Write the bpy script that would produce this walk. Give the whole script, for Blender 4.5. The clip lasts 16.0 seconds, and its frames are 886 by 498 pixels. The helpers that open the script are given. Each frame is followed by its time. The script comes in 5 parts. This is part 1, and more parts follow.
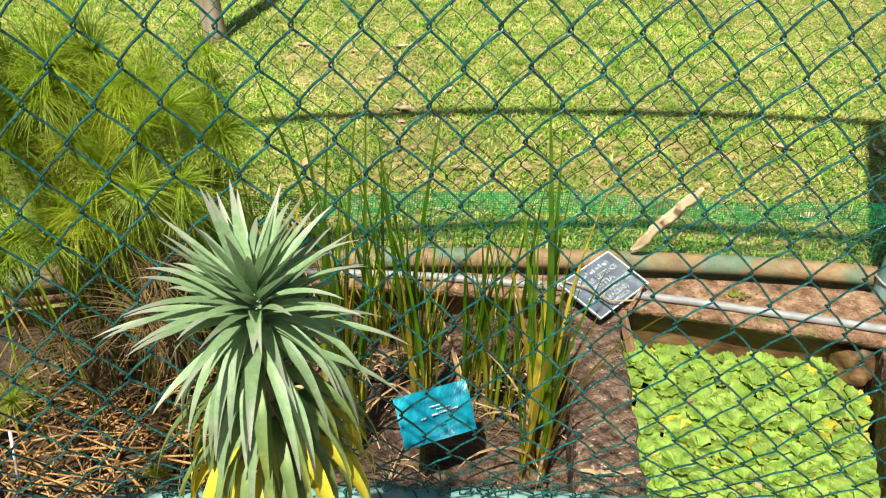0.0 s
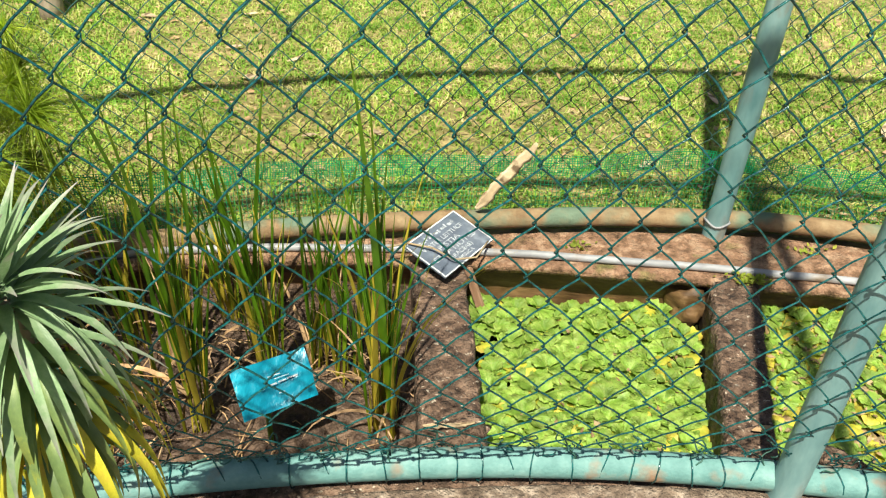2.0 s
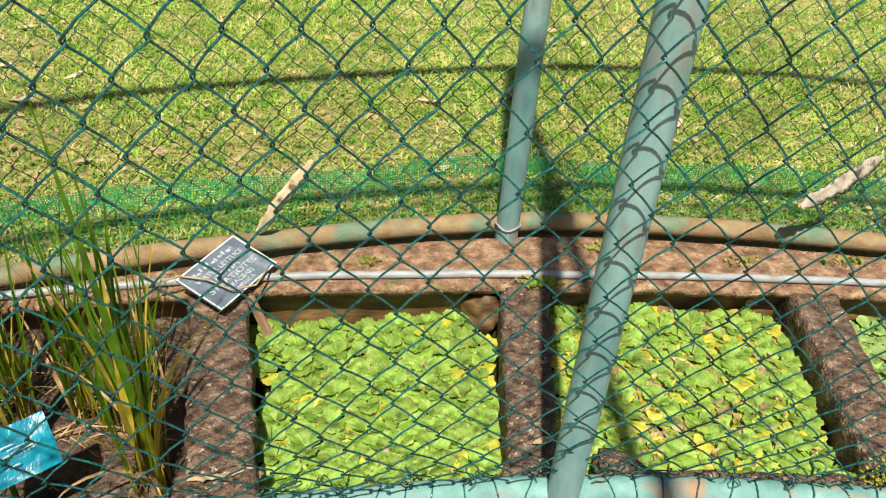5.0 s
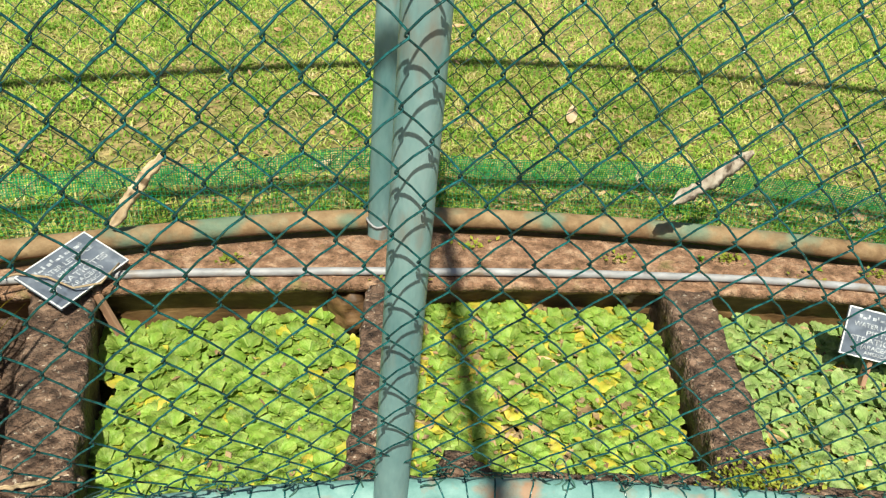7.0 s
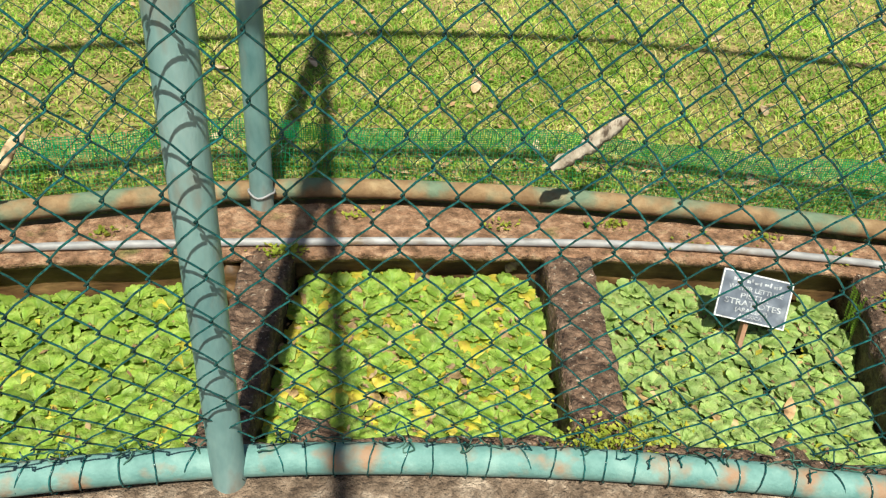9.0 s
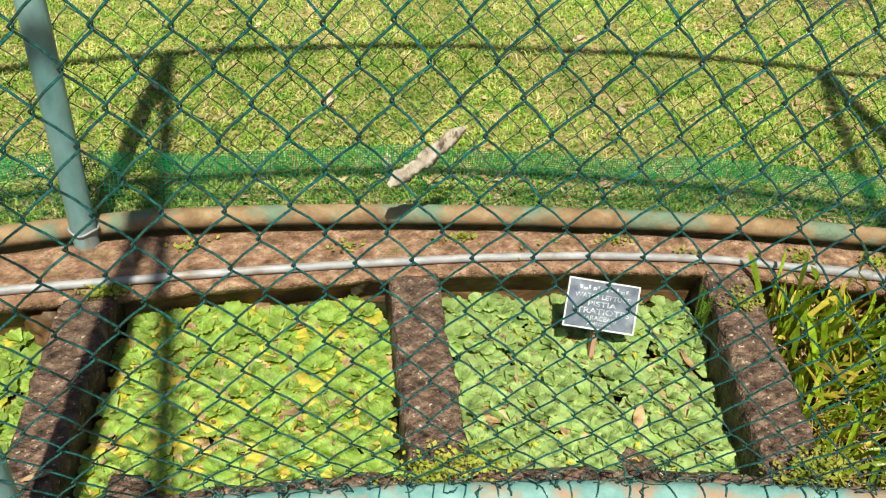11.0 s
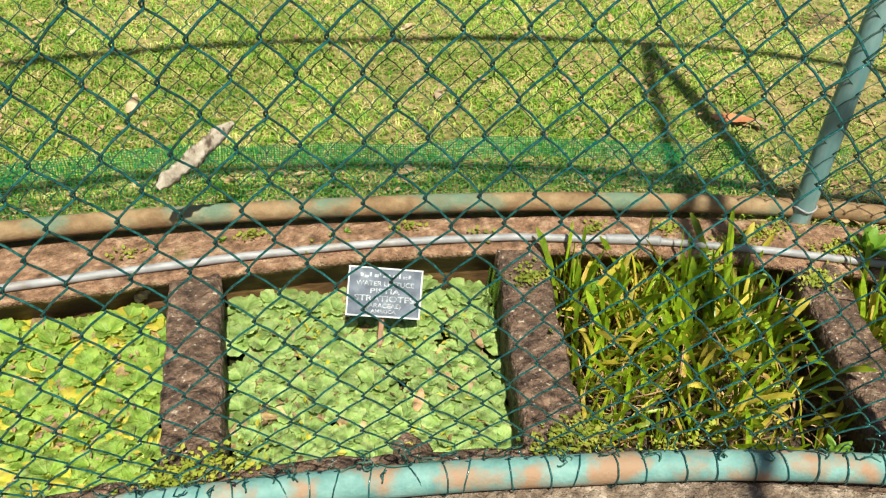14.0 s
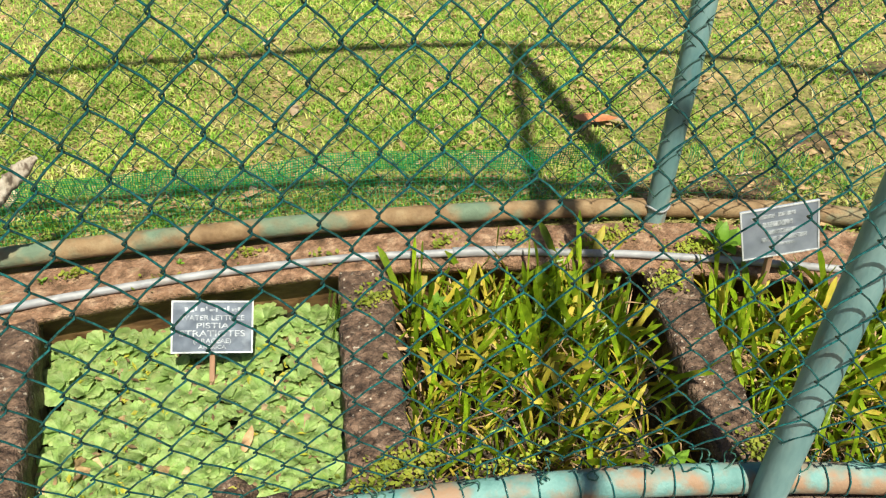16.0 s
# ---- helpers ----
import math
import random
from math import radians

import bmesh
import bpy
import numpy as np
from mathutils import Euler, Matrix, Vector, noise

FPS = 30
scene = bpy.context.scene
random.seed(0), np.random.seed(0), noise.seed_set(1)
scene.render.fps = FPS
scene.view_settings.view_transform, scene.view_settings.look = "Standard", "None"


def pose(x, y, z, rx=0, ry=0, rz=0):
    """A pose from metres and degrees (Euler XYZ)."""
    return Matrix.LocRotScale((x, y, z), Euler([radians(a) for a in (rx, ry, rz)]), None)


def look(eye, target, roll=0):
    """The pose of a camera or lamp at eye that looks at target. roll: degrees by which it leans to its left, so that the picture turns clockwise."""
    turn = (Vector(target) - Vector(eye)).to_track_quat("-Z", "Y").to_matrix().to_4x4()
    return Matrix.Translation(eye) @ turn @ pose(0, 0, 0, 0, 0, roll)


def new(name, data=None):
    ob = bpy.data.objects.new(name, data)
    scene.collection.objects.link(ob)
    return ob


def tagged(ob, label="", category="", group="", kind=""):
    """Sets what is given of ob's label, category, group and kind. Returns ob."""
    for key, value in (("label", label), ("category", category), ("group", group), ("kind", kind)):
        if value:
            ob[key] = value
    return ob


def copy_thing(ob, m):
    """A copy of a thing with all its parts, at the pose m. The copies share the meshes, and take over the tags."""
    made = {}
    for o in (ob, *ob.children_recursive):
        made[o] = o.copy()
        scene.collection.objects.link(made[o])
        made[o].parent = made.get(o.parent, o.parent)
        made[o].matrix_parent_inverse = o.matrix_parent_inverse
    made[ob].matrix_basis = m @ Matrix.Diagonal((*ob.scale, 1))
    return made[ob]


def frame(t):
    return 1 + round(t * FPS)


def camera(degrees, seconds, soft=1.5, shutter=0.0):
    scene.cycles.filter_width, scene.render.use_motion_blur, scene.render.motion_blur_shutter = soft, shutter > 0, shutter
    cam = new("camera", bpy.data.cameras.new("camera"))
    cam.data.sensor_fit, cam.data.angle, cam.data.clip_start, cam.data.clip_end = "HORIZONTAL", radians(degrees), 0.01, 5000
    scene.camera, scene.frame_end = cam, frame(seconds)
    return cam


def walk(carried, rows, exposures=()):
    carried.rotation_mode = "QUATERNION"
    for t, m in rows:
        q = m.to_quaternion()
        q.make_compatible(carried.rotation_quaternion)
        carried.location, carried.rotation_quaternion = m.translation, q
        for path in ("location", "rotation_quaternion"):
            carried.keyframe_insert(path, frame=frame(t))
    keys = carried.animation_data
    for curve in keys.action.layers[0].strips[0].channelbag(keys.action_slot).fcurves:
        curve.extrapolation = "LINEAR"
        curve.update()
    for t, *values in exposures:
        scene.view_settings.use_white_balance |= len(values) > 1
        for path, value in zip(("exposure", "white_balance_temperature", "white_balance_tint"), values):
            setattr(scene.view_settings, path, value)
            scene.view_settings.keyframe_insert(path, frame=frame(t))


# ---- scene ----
cam = camera(56.8, 16.0, soft=1.2)
# seconds, place, yaw, tilt, roll
PATH = [
    (0.0,-0.642,3.517,1.272,8.29,-34.77,1.47),
    (0.5,-0.609,3.523,1.269,6.81,-35.92,1.77),
    (1.0,-0.570,3.521,1.272,4.74,-36.59,1.97),
    (1.5,-0.532,3.520,1.272,2.32,-36.86,2.31),
    (2.0,-0.500,3.516,1.280,-0.22,-36.83,2.67),
    (2.5,-0.471,3.521,1.284,-2.57,-36.83,3.02),
    (3.0,-0.432,3.536,1.290,-4.65,-36.80,3.21),
    (3.5,-0.387,3.560,1.292,-6.28,-36.77,3.31),
    (4.0,-0.345,3.574,1.293,-8.10,-36.71,3.56),
    (4.5,-0.304,3.595,1.298,-9.58,-36.87,3.93),
    (5.0,-0.259,3.617,1.302,-10.77,-37.13,4.39),
    (5.5,-0.208,3.635,1.302,-11.72,-37.38,4.88),
    (6.0,-0.150,3.645,1.297,-12.47,-37.49,5.35),
    (6.5,-0.081,3.640,1.287,-13.08,-37.35,5.75),
    (7.0,0.000,3.617,1.275,-13.59,-36.83,6.04),
    (7.5,0.080,3.591,1.263,-14.05,-36.50,6.36),
    (8.0,0.147,3.566,1.259,-14.36,-36.63,6.35),
    (8.5,0.206,3.553,1.264,-14.48,-37.43,6.11),
    (9.0,0.265,3.553,1.274,-14.84,-38.15,5.86),
    (9.5,0.323,3.564,1.281,-15.90,-38.34,5.72),
    (10.0,0.382,3.578,1.284,-17.41,-38.17,5.65),
    (10.5,0.442,3.588,1.281,-19.13,-37.82,5.62),
    (11.0,0.504,3.589,1.277,-20.82,-37.48,5.57),
    (11.5,0.567,3.572,1.275,-22.24,-37.33,5.47),
    (12.0,0.632,3.532,1.283,-23.15,-37.55,5.28),
    (12.5,0.692,3.490,1.301,-23.86,-37.73,4.94),
    (13.0,0.748,3.460,1.308,-24.41,-37.88,4.69),
    (13.5,0.804,3.453,1.300,-24.80,-37.82,4.38),
    (14.0,0.882,3.456,1.279,-25.53,-37.39,3.94),
    (14.5,0.977,3.464,1.258,-26.62,-36.66,3.62),
    (15.0,1.044,3.449,1.258,-28.11,-36.08,3.28),
    (15.5,1.106,3.435,1.267,-28.99,-36.31,2.93),
    (16.0,1.174,3.419,1.275,-29.67,-36.98,2.70),
]
walk(cam, [(t, pose(x, y, z, 90 + p, 0, w) @ pose(0, 0, 0, 0, 0, r)) for t, x, y, z, w, p, r in PATH], exposures=[(0, 0.87), (3.0, 0.83), (6.5, 0.67), (9.0, 0.62), (12.0, 0.68), (16, 0.68)])

# ---- light ----
SUN_EL, SUN_AZ = 62.0, 193.0      # the sun stands behind the walker; azimuth clockwise from +y
world = bpy.data.worlds.new("sky")
scene.world = world
world.use_nodes = True
wn = world.node_tree
sky = wn.nodes.new("ShaderNodeTexSky")
sky.sky_type, sky.sun_disc = "NISHITA", False
sky.sun_elevation, sky.sun_rotation = radians(SUN_EL), radians(SUN_AZ)
sky.dust_density, sky.air_density = 1.6, 1.0
wn.links.new(sky.outputs[0], wn.nodes["Background"].inputs[0])
wn.nodes["Background"].inputs[1].default_value = 0.043
sun = new("sun", bpy.data.lights.new("sun", "SUN"))
sun.data.energy, sun.data.angle, sun.data.color = 5.0, radians(0.95), (1.0, 0.97, 0.82)
s_dir = Vector((math.sin(radians(SUN_AZ)) * math.cos(radians(SUN_EL)), math.cos(radians(SUN_AZ)) * math.cos(radians(SUN_EL)), math.sin(radians(SUN_EL))))
sun.matrix_world = look(s_dir * 30, (0, 0, 0))


# ---- materials ----
def material(name, colors, scale=8.0, rough=0.7, bump=0.3, detail=5.0, metal=0.0, vary=0.0, fine=60.0, through_light=0.0, spots=None, stretch=(1, 1, 1), depth=0.004, spec=0.5, drift=None, pebbles=None, lengthwise=None):
    """colors: (position, rgb) stops along a noise; vary: per-object change of value; spots: (rgb, scale, low, high) patches;
    drift: patches grow along x by this much a metre; pebbles: (scale, least, most) grains of their own value;
    lengthwise: (rgb, from, to) a leaf's colour change along its length."""
    m = bpy.data.materials.new(name)
    m.use_nodes = True
    nt = m.node_tree
    b = nt.nodes["Principled BSDF"]
    b.inputs["Roughness"].default_value = rough
    b.inputs["Metallic"].default_value = metal
    b.inputs["Specular IOR Level"].default_value = spec
    tc = nt.nodes.new("ShaderNodeTexCoord")
    mp = nt.nodes.new("ShaderNodeMapping")
    mp.inputs["Scale"].default_value = stretch
    nt.links.new(tc.outputs["Object"], mp.inputs[0])
    n1 = nt.nodes.new("ShaderNodeTexNoise")
    n1.inputs["Scale"].default_value, n1.inputs["Detail"].default_value, n1.inputs["Roughness"].default_value = scale, detail, 0.65
    nt.links.new(mp.outputs[0], n1.inputs["Vector"])
    ramp = nt.nodes.new("ShaderNodeValToRGB")
    cr = ramp.color_ramp
    while len(cr.elements) < len(colors):
        cr.elements.new(0.5)
    for e, (p, c) in zip(cr.elements, colors):
        e.position, e.color = p, (*c, 1)
    nt.links.new(n1.outputs[0], ramp.inputs[0])
    col = ramp.outputs[0]
    n2 = nt.nodes.new("ShaderNodeTexNoise")
    n2.inputs["Scale"].default_value, n2.inputs["Detail"].default_value = fine, 3.0
    nt.links.new(mp.outputs[0], n2.inputs["Vector"])
    if spots:
        rgb, sc, lo, hi = spots
        n3 = nt.nodes.new("ShaderNodeTexNoise")
        n3.inputs["Scale"].default_value, n3.inputs["Detail"].default_value = sc, 6.0
        nt.links.new(mp.outputs[0], n3.inputs["Vector"])
        mr = nt.nodes.new("ShaderNodeMapRange")
        mr.inputs[1].default_value, mr.inputs[2].default_value = lo, hi
        level = n3.outputs[0]
        if drift:
            sx = nt.nodes.new("ShaderNodeSeparateXYZ")
            nt.links.new(tc.outputs["Object"], sx.inputs[0])
            dr = nt.nodes.new("ShaderNodeMath")
            dr.operation = "MULTIPLY_ADD"
            dr.inputs[1].default_value = drift
            nt.links.new(sx.outputs[0], dr.inputs[0])
            nt.links.new(level, dr.inputs[2])
            level = dr.outputs[0]
        nt.links.new(level, mr.inputs[0])
        mx = nt.nodes.new("ShaderNodeMix")
        mx.data_type = "RGBA"
        mx.inputs[7].default_value = (*rgb, 1)
        nt.links.new(mr.outputs[0], mx.inputs[0])
        nt.links.new(col, mx.inputs[6])
        col = mx.outputs[2]
    if lengthwise:
        rgb, lo, hi = lengthwise
        ln = nt.nodes.new("ShaderNodeVectorMath")
        ln.operation = "LENGTH"
        nt.links.new(tc.outputs["Object"], ln.inputs[0])
        la = nt.nodes.new("ShaderNodeMath")
        la.operation = "MULTIPLY_ADD"
        la.inputs[1].default_value = 0.5
        nt.links.new(n1.outputs[0], la.inputs[0])
        nt.links.new(ln.outputs["Value"], la.inputs[2])
        lm = nt.nodes.new("ShaderNodeMapRange")
        lm.inputs[1].default_value, lm.inputs[2].default_value = lo + 0.25, hi + 0.25
        nt.links.new(la.outputs[0], lm.inputs[0])
        lx = nt.nodes.new("ShaderNodeMix")
        lx.data_type = "RGBA"
        lx.inputs[7].default_value = (*rgb, 1)
        nt.links.new(lm.outputs[0], lx.inputs[0])
        nt.links.new(col, lx.inputs[6])
        col = lx.outputs[2]
    grain = None
    if pebbles:
        sc, least, most = pebbles
        vo = nt.nodes.new("ShaderNodeTexVoronoi")
        vo.inputs["Scale"].default_value = sc
        warp = nt.nodes.new("ShaderNodeMix")
        warp.data_type = "RGBA"
        warp.inputs[0].default_value = 0.02
        nt.links.new(mp.outputs[0], warp.inputs[6])
        nt.links.new(n2.outputs[1], warp.inputs[7])
        nt.links.new(warp.outputs[2], vo.inputs["Vector"])
        hp = nt.nodes.new("ShaderNodeHueSaturation")
        pv = nt.nodes.new("ShaderNodeMapRange")
        pv.inputs[3].default_value, pv.inputs[4].default_value = least, most
        nt.links.new(vo.outputs["Color"], pv.inputs[0])
        nt.links.new(pv.outputs[0], hp.inputs["Value"])
        nt.links.new(col, hp.inputs["Color"])
        col = hp.outputs[0]
        grain = vo.outputs["Distance"]
    if vary:
        oi = nt.nodes.new("ShaderNodeObjectInfo")
        mr2 = nt.nodes.new("ShaderNodeMapRange")
        mr2.inputs[3].default_value, mr2.inputs[4].default_value = 1 - vary, 1 + vary
        nt.links.new(oi.outputs["Random"], mr2.inputs[0])
        hs = nt.nodes.new("ShaderNodeHueSaturation")
        nt.links.new(mr2.outputs[0], hs.inputs["Value"])
        nt.links.new(col, hs.inputs["Color"])
        col = hs.outputs[0]
    nt.links.new(col, b.inputs["Base Color"])
    if bump:
        ad = nt.nodes.new("ShaderNodeMath")
        ad.operation = "ADD"
        nt.links.new(n1.outputs[0], ad.inputs[0])
        nt.links.new(n2.outputs[0], ad.inputs[1])
        height = ad.outputs[0]
        if grain is not None:
            gr = nt.nodes.new("ShaderNodeMath")
            gr.operation = "SUBTRACT"
            nt.links.new(height, gr.inputs[0])
            nt.links.new(grain, gr.inputs[1])
            height = gr.outputs[0]
        bp = nt.nodes.new("ShaderNodeBump")
        bp.inputs["Strength"].default_value, bp.inputs["Distance"].default_value = bump, depth
        nt.links.new(height, bp.inputs["Height"])
        nt.links.new(bp.outputs[0], b.inputs["Normal"])
    if through_light:
        tr = nt.nodes.new("ShaderNodeBsdfTranslucent")
        nt.links.new(col, tr.inputs[0])
        ms = nt.nodes.new("ShaderNodeMixShader")
        ms.inputs[0].default_value = through_light
        nt.links.new(b.outputs[0], ms.inputs[1])
        nt.links.new(tr.outputs[0], ms.inputs[2])
        nt.links.new(ms.outputs[0], nt.nodes["Material Output"].inputs[0])
    return m


def island_material(name, colors, rough=0.6, through_light=0.25, spec=0.3):
    """One colour a loose piece, drawn from the stops."""
    m = bpy.data.materials.new(name)
    m.use_nodes = True
    nt = m.node_tree
    b = nt.nodes["Principled BSDF"]
    b.inputs["Roughness"].default_value = rough
    b.inputs["Specular IOR Level"].default_value = spec
    ge = nt.nodes.new("ShaderNodeNewGeometry")
    ramp = nt.nodes.new("ShaderNodeValToRGB")
    cr = ramp.color_ramp
    while len(cr.elements) < len(colors):
        cr.elements.new(0.5)
    for e, (p, c) in zip(cr.elements, colors):
        e.position, e.color = p, (*c, 1)
    tc = nt.nodes.new("ShaderNodeTexCoord")
    n0 = nt.nodes.new("ShaderNodeTexNoise")
    n0.inputs["Scale"].default_value, n0.inputs["Detail"].default_value = 11.0, 3.0
    nt.links.new(tc.outputs["Object"], n0.inputs["Vector"])
    pr = nt.nodes.new("ShaderNodeMapRange")
    pr.inputs[1].default_value, pr.inputs[2].default_value, pr.inputs[3].default_value, pr.inputs[4].default_value = 0.32, 0.68, -0.24, 0.46
    nt.links.new(n0.outputs[0], pr.inputs[0])
    sm = nt.nodes.new("ShaderNodeMath")
    sm.operation = "MULTIPLY_ADD"
    sm.inputs[1].default_value = 0.75
    nt.links.new(ge.outputs["Random Per Island"], sm.inputs[0])
    nt.links.new(pr.outputs[0], sm.inputs[2])
    nt.links.new(sm.outputs[0], ramp.inputs[0])
    n1 = nt.nodes.new("ShaderNodeTexNoise")
    n1.inputs["Scale"].default_value = 2.2
    n1.inputs["Detail"].default_value = 4.0
    nt.links.new(tc.outputs["Object"], n1.inputs["Vector"])
    mr = nt.nodes.new("ShaderNodeMapRange")
    mr.inputs[1].default_value, mr.inputs[2].default_value, mr.inputs[3].default_value, mr.inputs[4].default_value = 0.3, 0.7, 0.72, 1.2
    nt.links.new(n1.outputs[0], mr.inputs[0])
    hs = nt.nodes.new("ShaderNodeHueSaturation")
    nt.links.new(mr.outputs[0], hs.inputs["Value"])
    nt.links.new(ramp.outputs[0], hs.inputs["Color"])
    nt.links.new(hs.outputs[0], b.inputs["Base Color"])
    tr = nt.nodes.new("ShaderNodeBsdfTranslucent")
    nt.links.new(hs.outputs[0], tr.inputs[0])
    ms = nt.nodes.new("ShaderNodeMixShader")
    ms.inputs[0].default_value = through_light
    nt.links.new(b.outputs[0], ms.inputs[1])
    nt.links.new(tr.outputs[0], ms.inputs[2])
    nt.links.new(ms.outputs[0], nt.nodes["Material Output"].inputs[0])
    return m


M_turf = material("lawn_soil", [(0.3, (0.095, 0.125, 0.020)), (0.5, (0.22, 0.19, 0.06)), (0.7, (0.42, 0.30, 0.14))], scale=9, rough=0.95, bump=0.7, fine=90, depth=0.01, pebbles=(55, 0.75, 1.3))
M_grass = island_material("grass_blade", [(0.0, (0.090, 0.225, 0.020)), (0.3, (0.19, 0.38, 0.036)), (0.55, (0.345, 0.49, 0.070)), (0.8, (0.52, 0.53, 0.14)), (1.0, (0.69, 0.60, 0.29))], rough=0.55)
M_conc = material("muddy_concrete", [(0.34, (0.050, 0.029, 0.018)), (0.5, (0.138, 0.082, 0.053)), (0.68, (0.26, 0.170, 0.115))], scale=20, rough=0.85, bump=1.0, fine=110, depth=0.010, spots=((0.46, 0.38, 0.29), 85, 0.62, 0.69), pebbles=(70, 0.62, 1.45))
M_curb = material("red_brown_mortar", [(0.32, (0.10, 0.055, 0.026)), (0.5, (0.30, 0.165, 0.095)), (0.68, (0.50, 0.33, 0.21))], scale=24, rough=0.92, bump=0.9, fine=150, depth=0.006, spots=((0.20, 0.20, 0.06), 9, 0.62, 0.75), pebbles=(90, 0.75, 1.25))
M_wall = material("wet_tank_wall", [(0.3, (0.05, 0.026, 0.010)), (0.5, (0.14, 0.074, 0.028)), (0.7, (0.27, 0.16, 0.07))], scale=9, rough=0.6, bump=0.5, fine=50, stretch=(1, 1, 3), depth=0.004)
M_conc_low = material("black_brown_concrete", [(0.3, (0.022, 0.014, 0.009)), (0.5, (0.065, 0.040, 0.024)), (0.7, (0.15, 0.095, 0.058))], scale=16, rough=0.6, bump=0.9, fine=90, depth=0.008, pebbles=(60, 0.7, 1.35))
M_ledge = material("gravelly_ledge", [(0.3, (0.08, 0.052, 0.034)), (0.5, (0.19, 0.135, 0.095)), (0.68, (0.38, 0.30, 0.23))], scale=28, rough=0.95, bump=1.0, fine=140, depth=0.007, pebbles=(85, 0.6, 1.45))
M_mud = material("black_pond_mud", [(0.3, (0.016, 0.012, 0.007)), (0.5, (0.055, 0.036, 0.020)), (0.72, (0.15, 0.10, 0.06))], scale=12, rough=0.7, bump=1.0, fine=70, depth=0.012)
M_soil = material("wet_soil", [(0.3, (0.022, 0.013, 0.008)), (0.5, (0.085, 0.050, 0.032)), (0.72, (0.22, 0.14, 0.09))], scale=12, rough=0.7, bump=1.0, fine=70, depth=0.014, pebbles=(60, 0.65, 1.35))
M_water = material("murky_water", [(0.35, (0.012, 0.016, 0.006)), (0.65, (0.03, 0.03, 0.012))], scale=6, rough=0.12, bump=0.05, fine=20)
M_paint = material("turquoise_paint", [(0.3, (0.090, 0.205, 0.212)), (0.5, (0.175, 0.310, 0.305)), (0.7, (0.29, 0.41, 0.40))], scale=9, rough=0.45, bump=0.2, fine=160, stretch=(1, 1, 0.35), spots=((0.22, 0.175, 0.13), 15, 0.56, 0.72))
M_rail = material("flaking_turquoise_paint", [(0.3, (0.085, 0.20, 0.185)), (0.5, (0.125, 0.265, 0.245)), (0.7, (0.20, 0.345, 0.315))], scale=18, rough=0.7, bump=0.35, fine=150, spots=((0.28, 0.175, 0.105), 14, 0.57, 0.73), drift=0.068)
M_rust = material("rusty_painted_pipe", [(0.3, (0.15, 0.082, 0.034)), (0.5, (0.26, 0.165, 0.080)), (0.7, (0.36, 0.26, 0.14))], scale=12, rough=0.8, bump=0.5, fine=130, spots=((0.14, 0.20, 0.13), 7, 0.50, 0.62))
M_wire = material("teal_pvc_wire", [(0.38, (0.002, 0.030, 0.032)), (0.62, (0.011, 0.110, 0.108))], scale=190, rough=0.2, bump=0.6, fine=420, depth=0.0007, vary=0.3)
M_wire_old = material("weathered_green_wire", [(0.35, (0.015, 0.065, 0.045)), (0.65, (0.035, 0.115, 0.085))], scale=30, rough=0.55, bump=0.0, vary=0.3)
M_silver = material("grey_plastic_hose", [(0.3, (0.24, 0.24, 0.245)), (0.7, (0.40, 0.40, 0.41))], scale=8, rough=0.5, bump=0.15, fine=80, spots=((0.20, 0.15, 0.10), 12, 0.55, 0.72))
M_net = material("green_plastic_net", [(0.3, (0.0, 0.30, 0.11)), (0.7, (0.01, 0.46, 0.18))], scale=4, rough=0.5, bump=0, through_light=0.3)
M_lettuce = material("water_lettuce_leaf", [(0.25, (0.145, 0.29, 0.030)), (0.5, (0.245, 0.40, 0.055)), (0.75, (0.41, 0.51, 0.12))], scale=34, rough=0.42, bump=0.8, fine=150, vary=0.26, through_light=0.30, depth=0.004, spec=0.4, spots=((0.55, 0.50, 0.09), 20, 0.60, 0.74))
M_lettuce_pale = material("pale_water_lettuce_leaf", [(0.25, (0.165, 0.30, 0.065)), (0.5, (0.275, 0.415, 0.11)), (0.75, (0.43, 0.53, 0.20))], scale=34, rough=0.45, bump=0.8, fine=150, vary=0.24, through_light=0.28, depth=0.004, spec=0.4, spots=((0.50, 0.44, 0.17), 24, 0.60, 0.74))
M_lettuce_yellow = material("yellowed_lettuce_leaf", [(0.3, (0.36, 0.43, 0.04)), (0.5, (0.53, 0.50, 0.05)), (0.72, (0.60, 0.40, 0.08))], scale=30, rough=0.55, bump=0.4, fine=150, vary=0.22, through_light=0.28)
M_lettuce_dry = material("withered_lettuce_leaf", [(0.3, (0.15, 0.085, 0.035)), (0.5, (0.33, 0.22, 0.10)), (0.75, (0.52, 0.40, 0.24))], scale=30, rough=0.8, bump=0.5, fine=150, vary=0.35)
M_paddle = material("paddle_leaf", [(0.25, (0.075, 0.175, 0.006)), (0.5, (0.235, 0.36, 0.014)), (0.75, (0.50, 0.50, 0.045))], scale=30, rough=0.33, bump=0.35, fine=90, vary=0.45, through_light=0.35, spots=((0.48, 0.30, 0.05), 34, 0.58, 0.70))
M_paddle_old = material("yellowing_paddle_leaf", [(0.3, (0.30, 0.30, 0.025)), (0.5, (0.48, 0.40, 0.04)), (0.7, (0.50, 0.25, 0.07))], scale=26, rough=0.6, bump=0.3, fine=90, vary=0.3, through_light=0.25)
M_straw = material("dry_straw", [(0.3, (0.22, 0.12, 0.055)), (0.5, (0.42, 0.26, 0.13)), (0.75, (0.60, 0.43, 0.24))], scale=18, rough=0.85, bump=0.3, fine=90, vary=0.4)
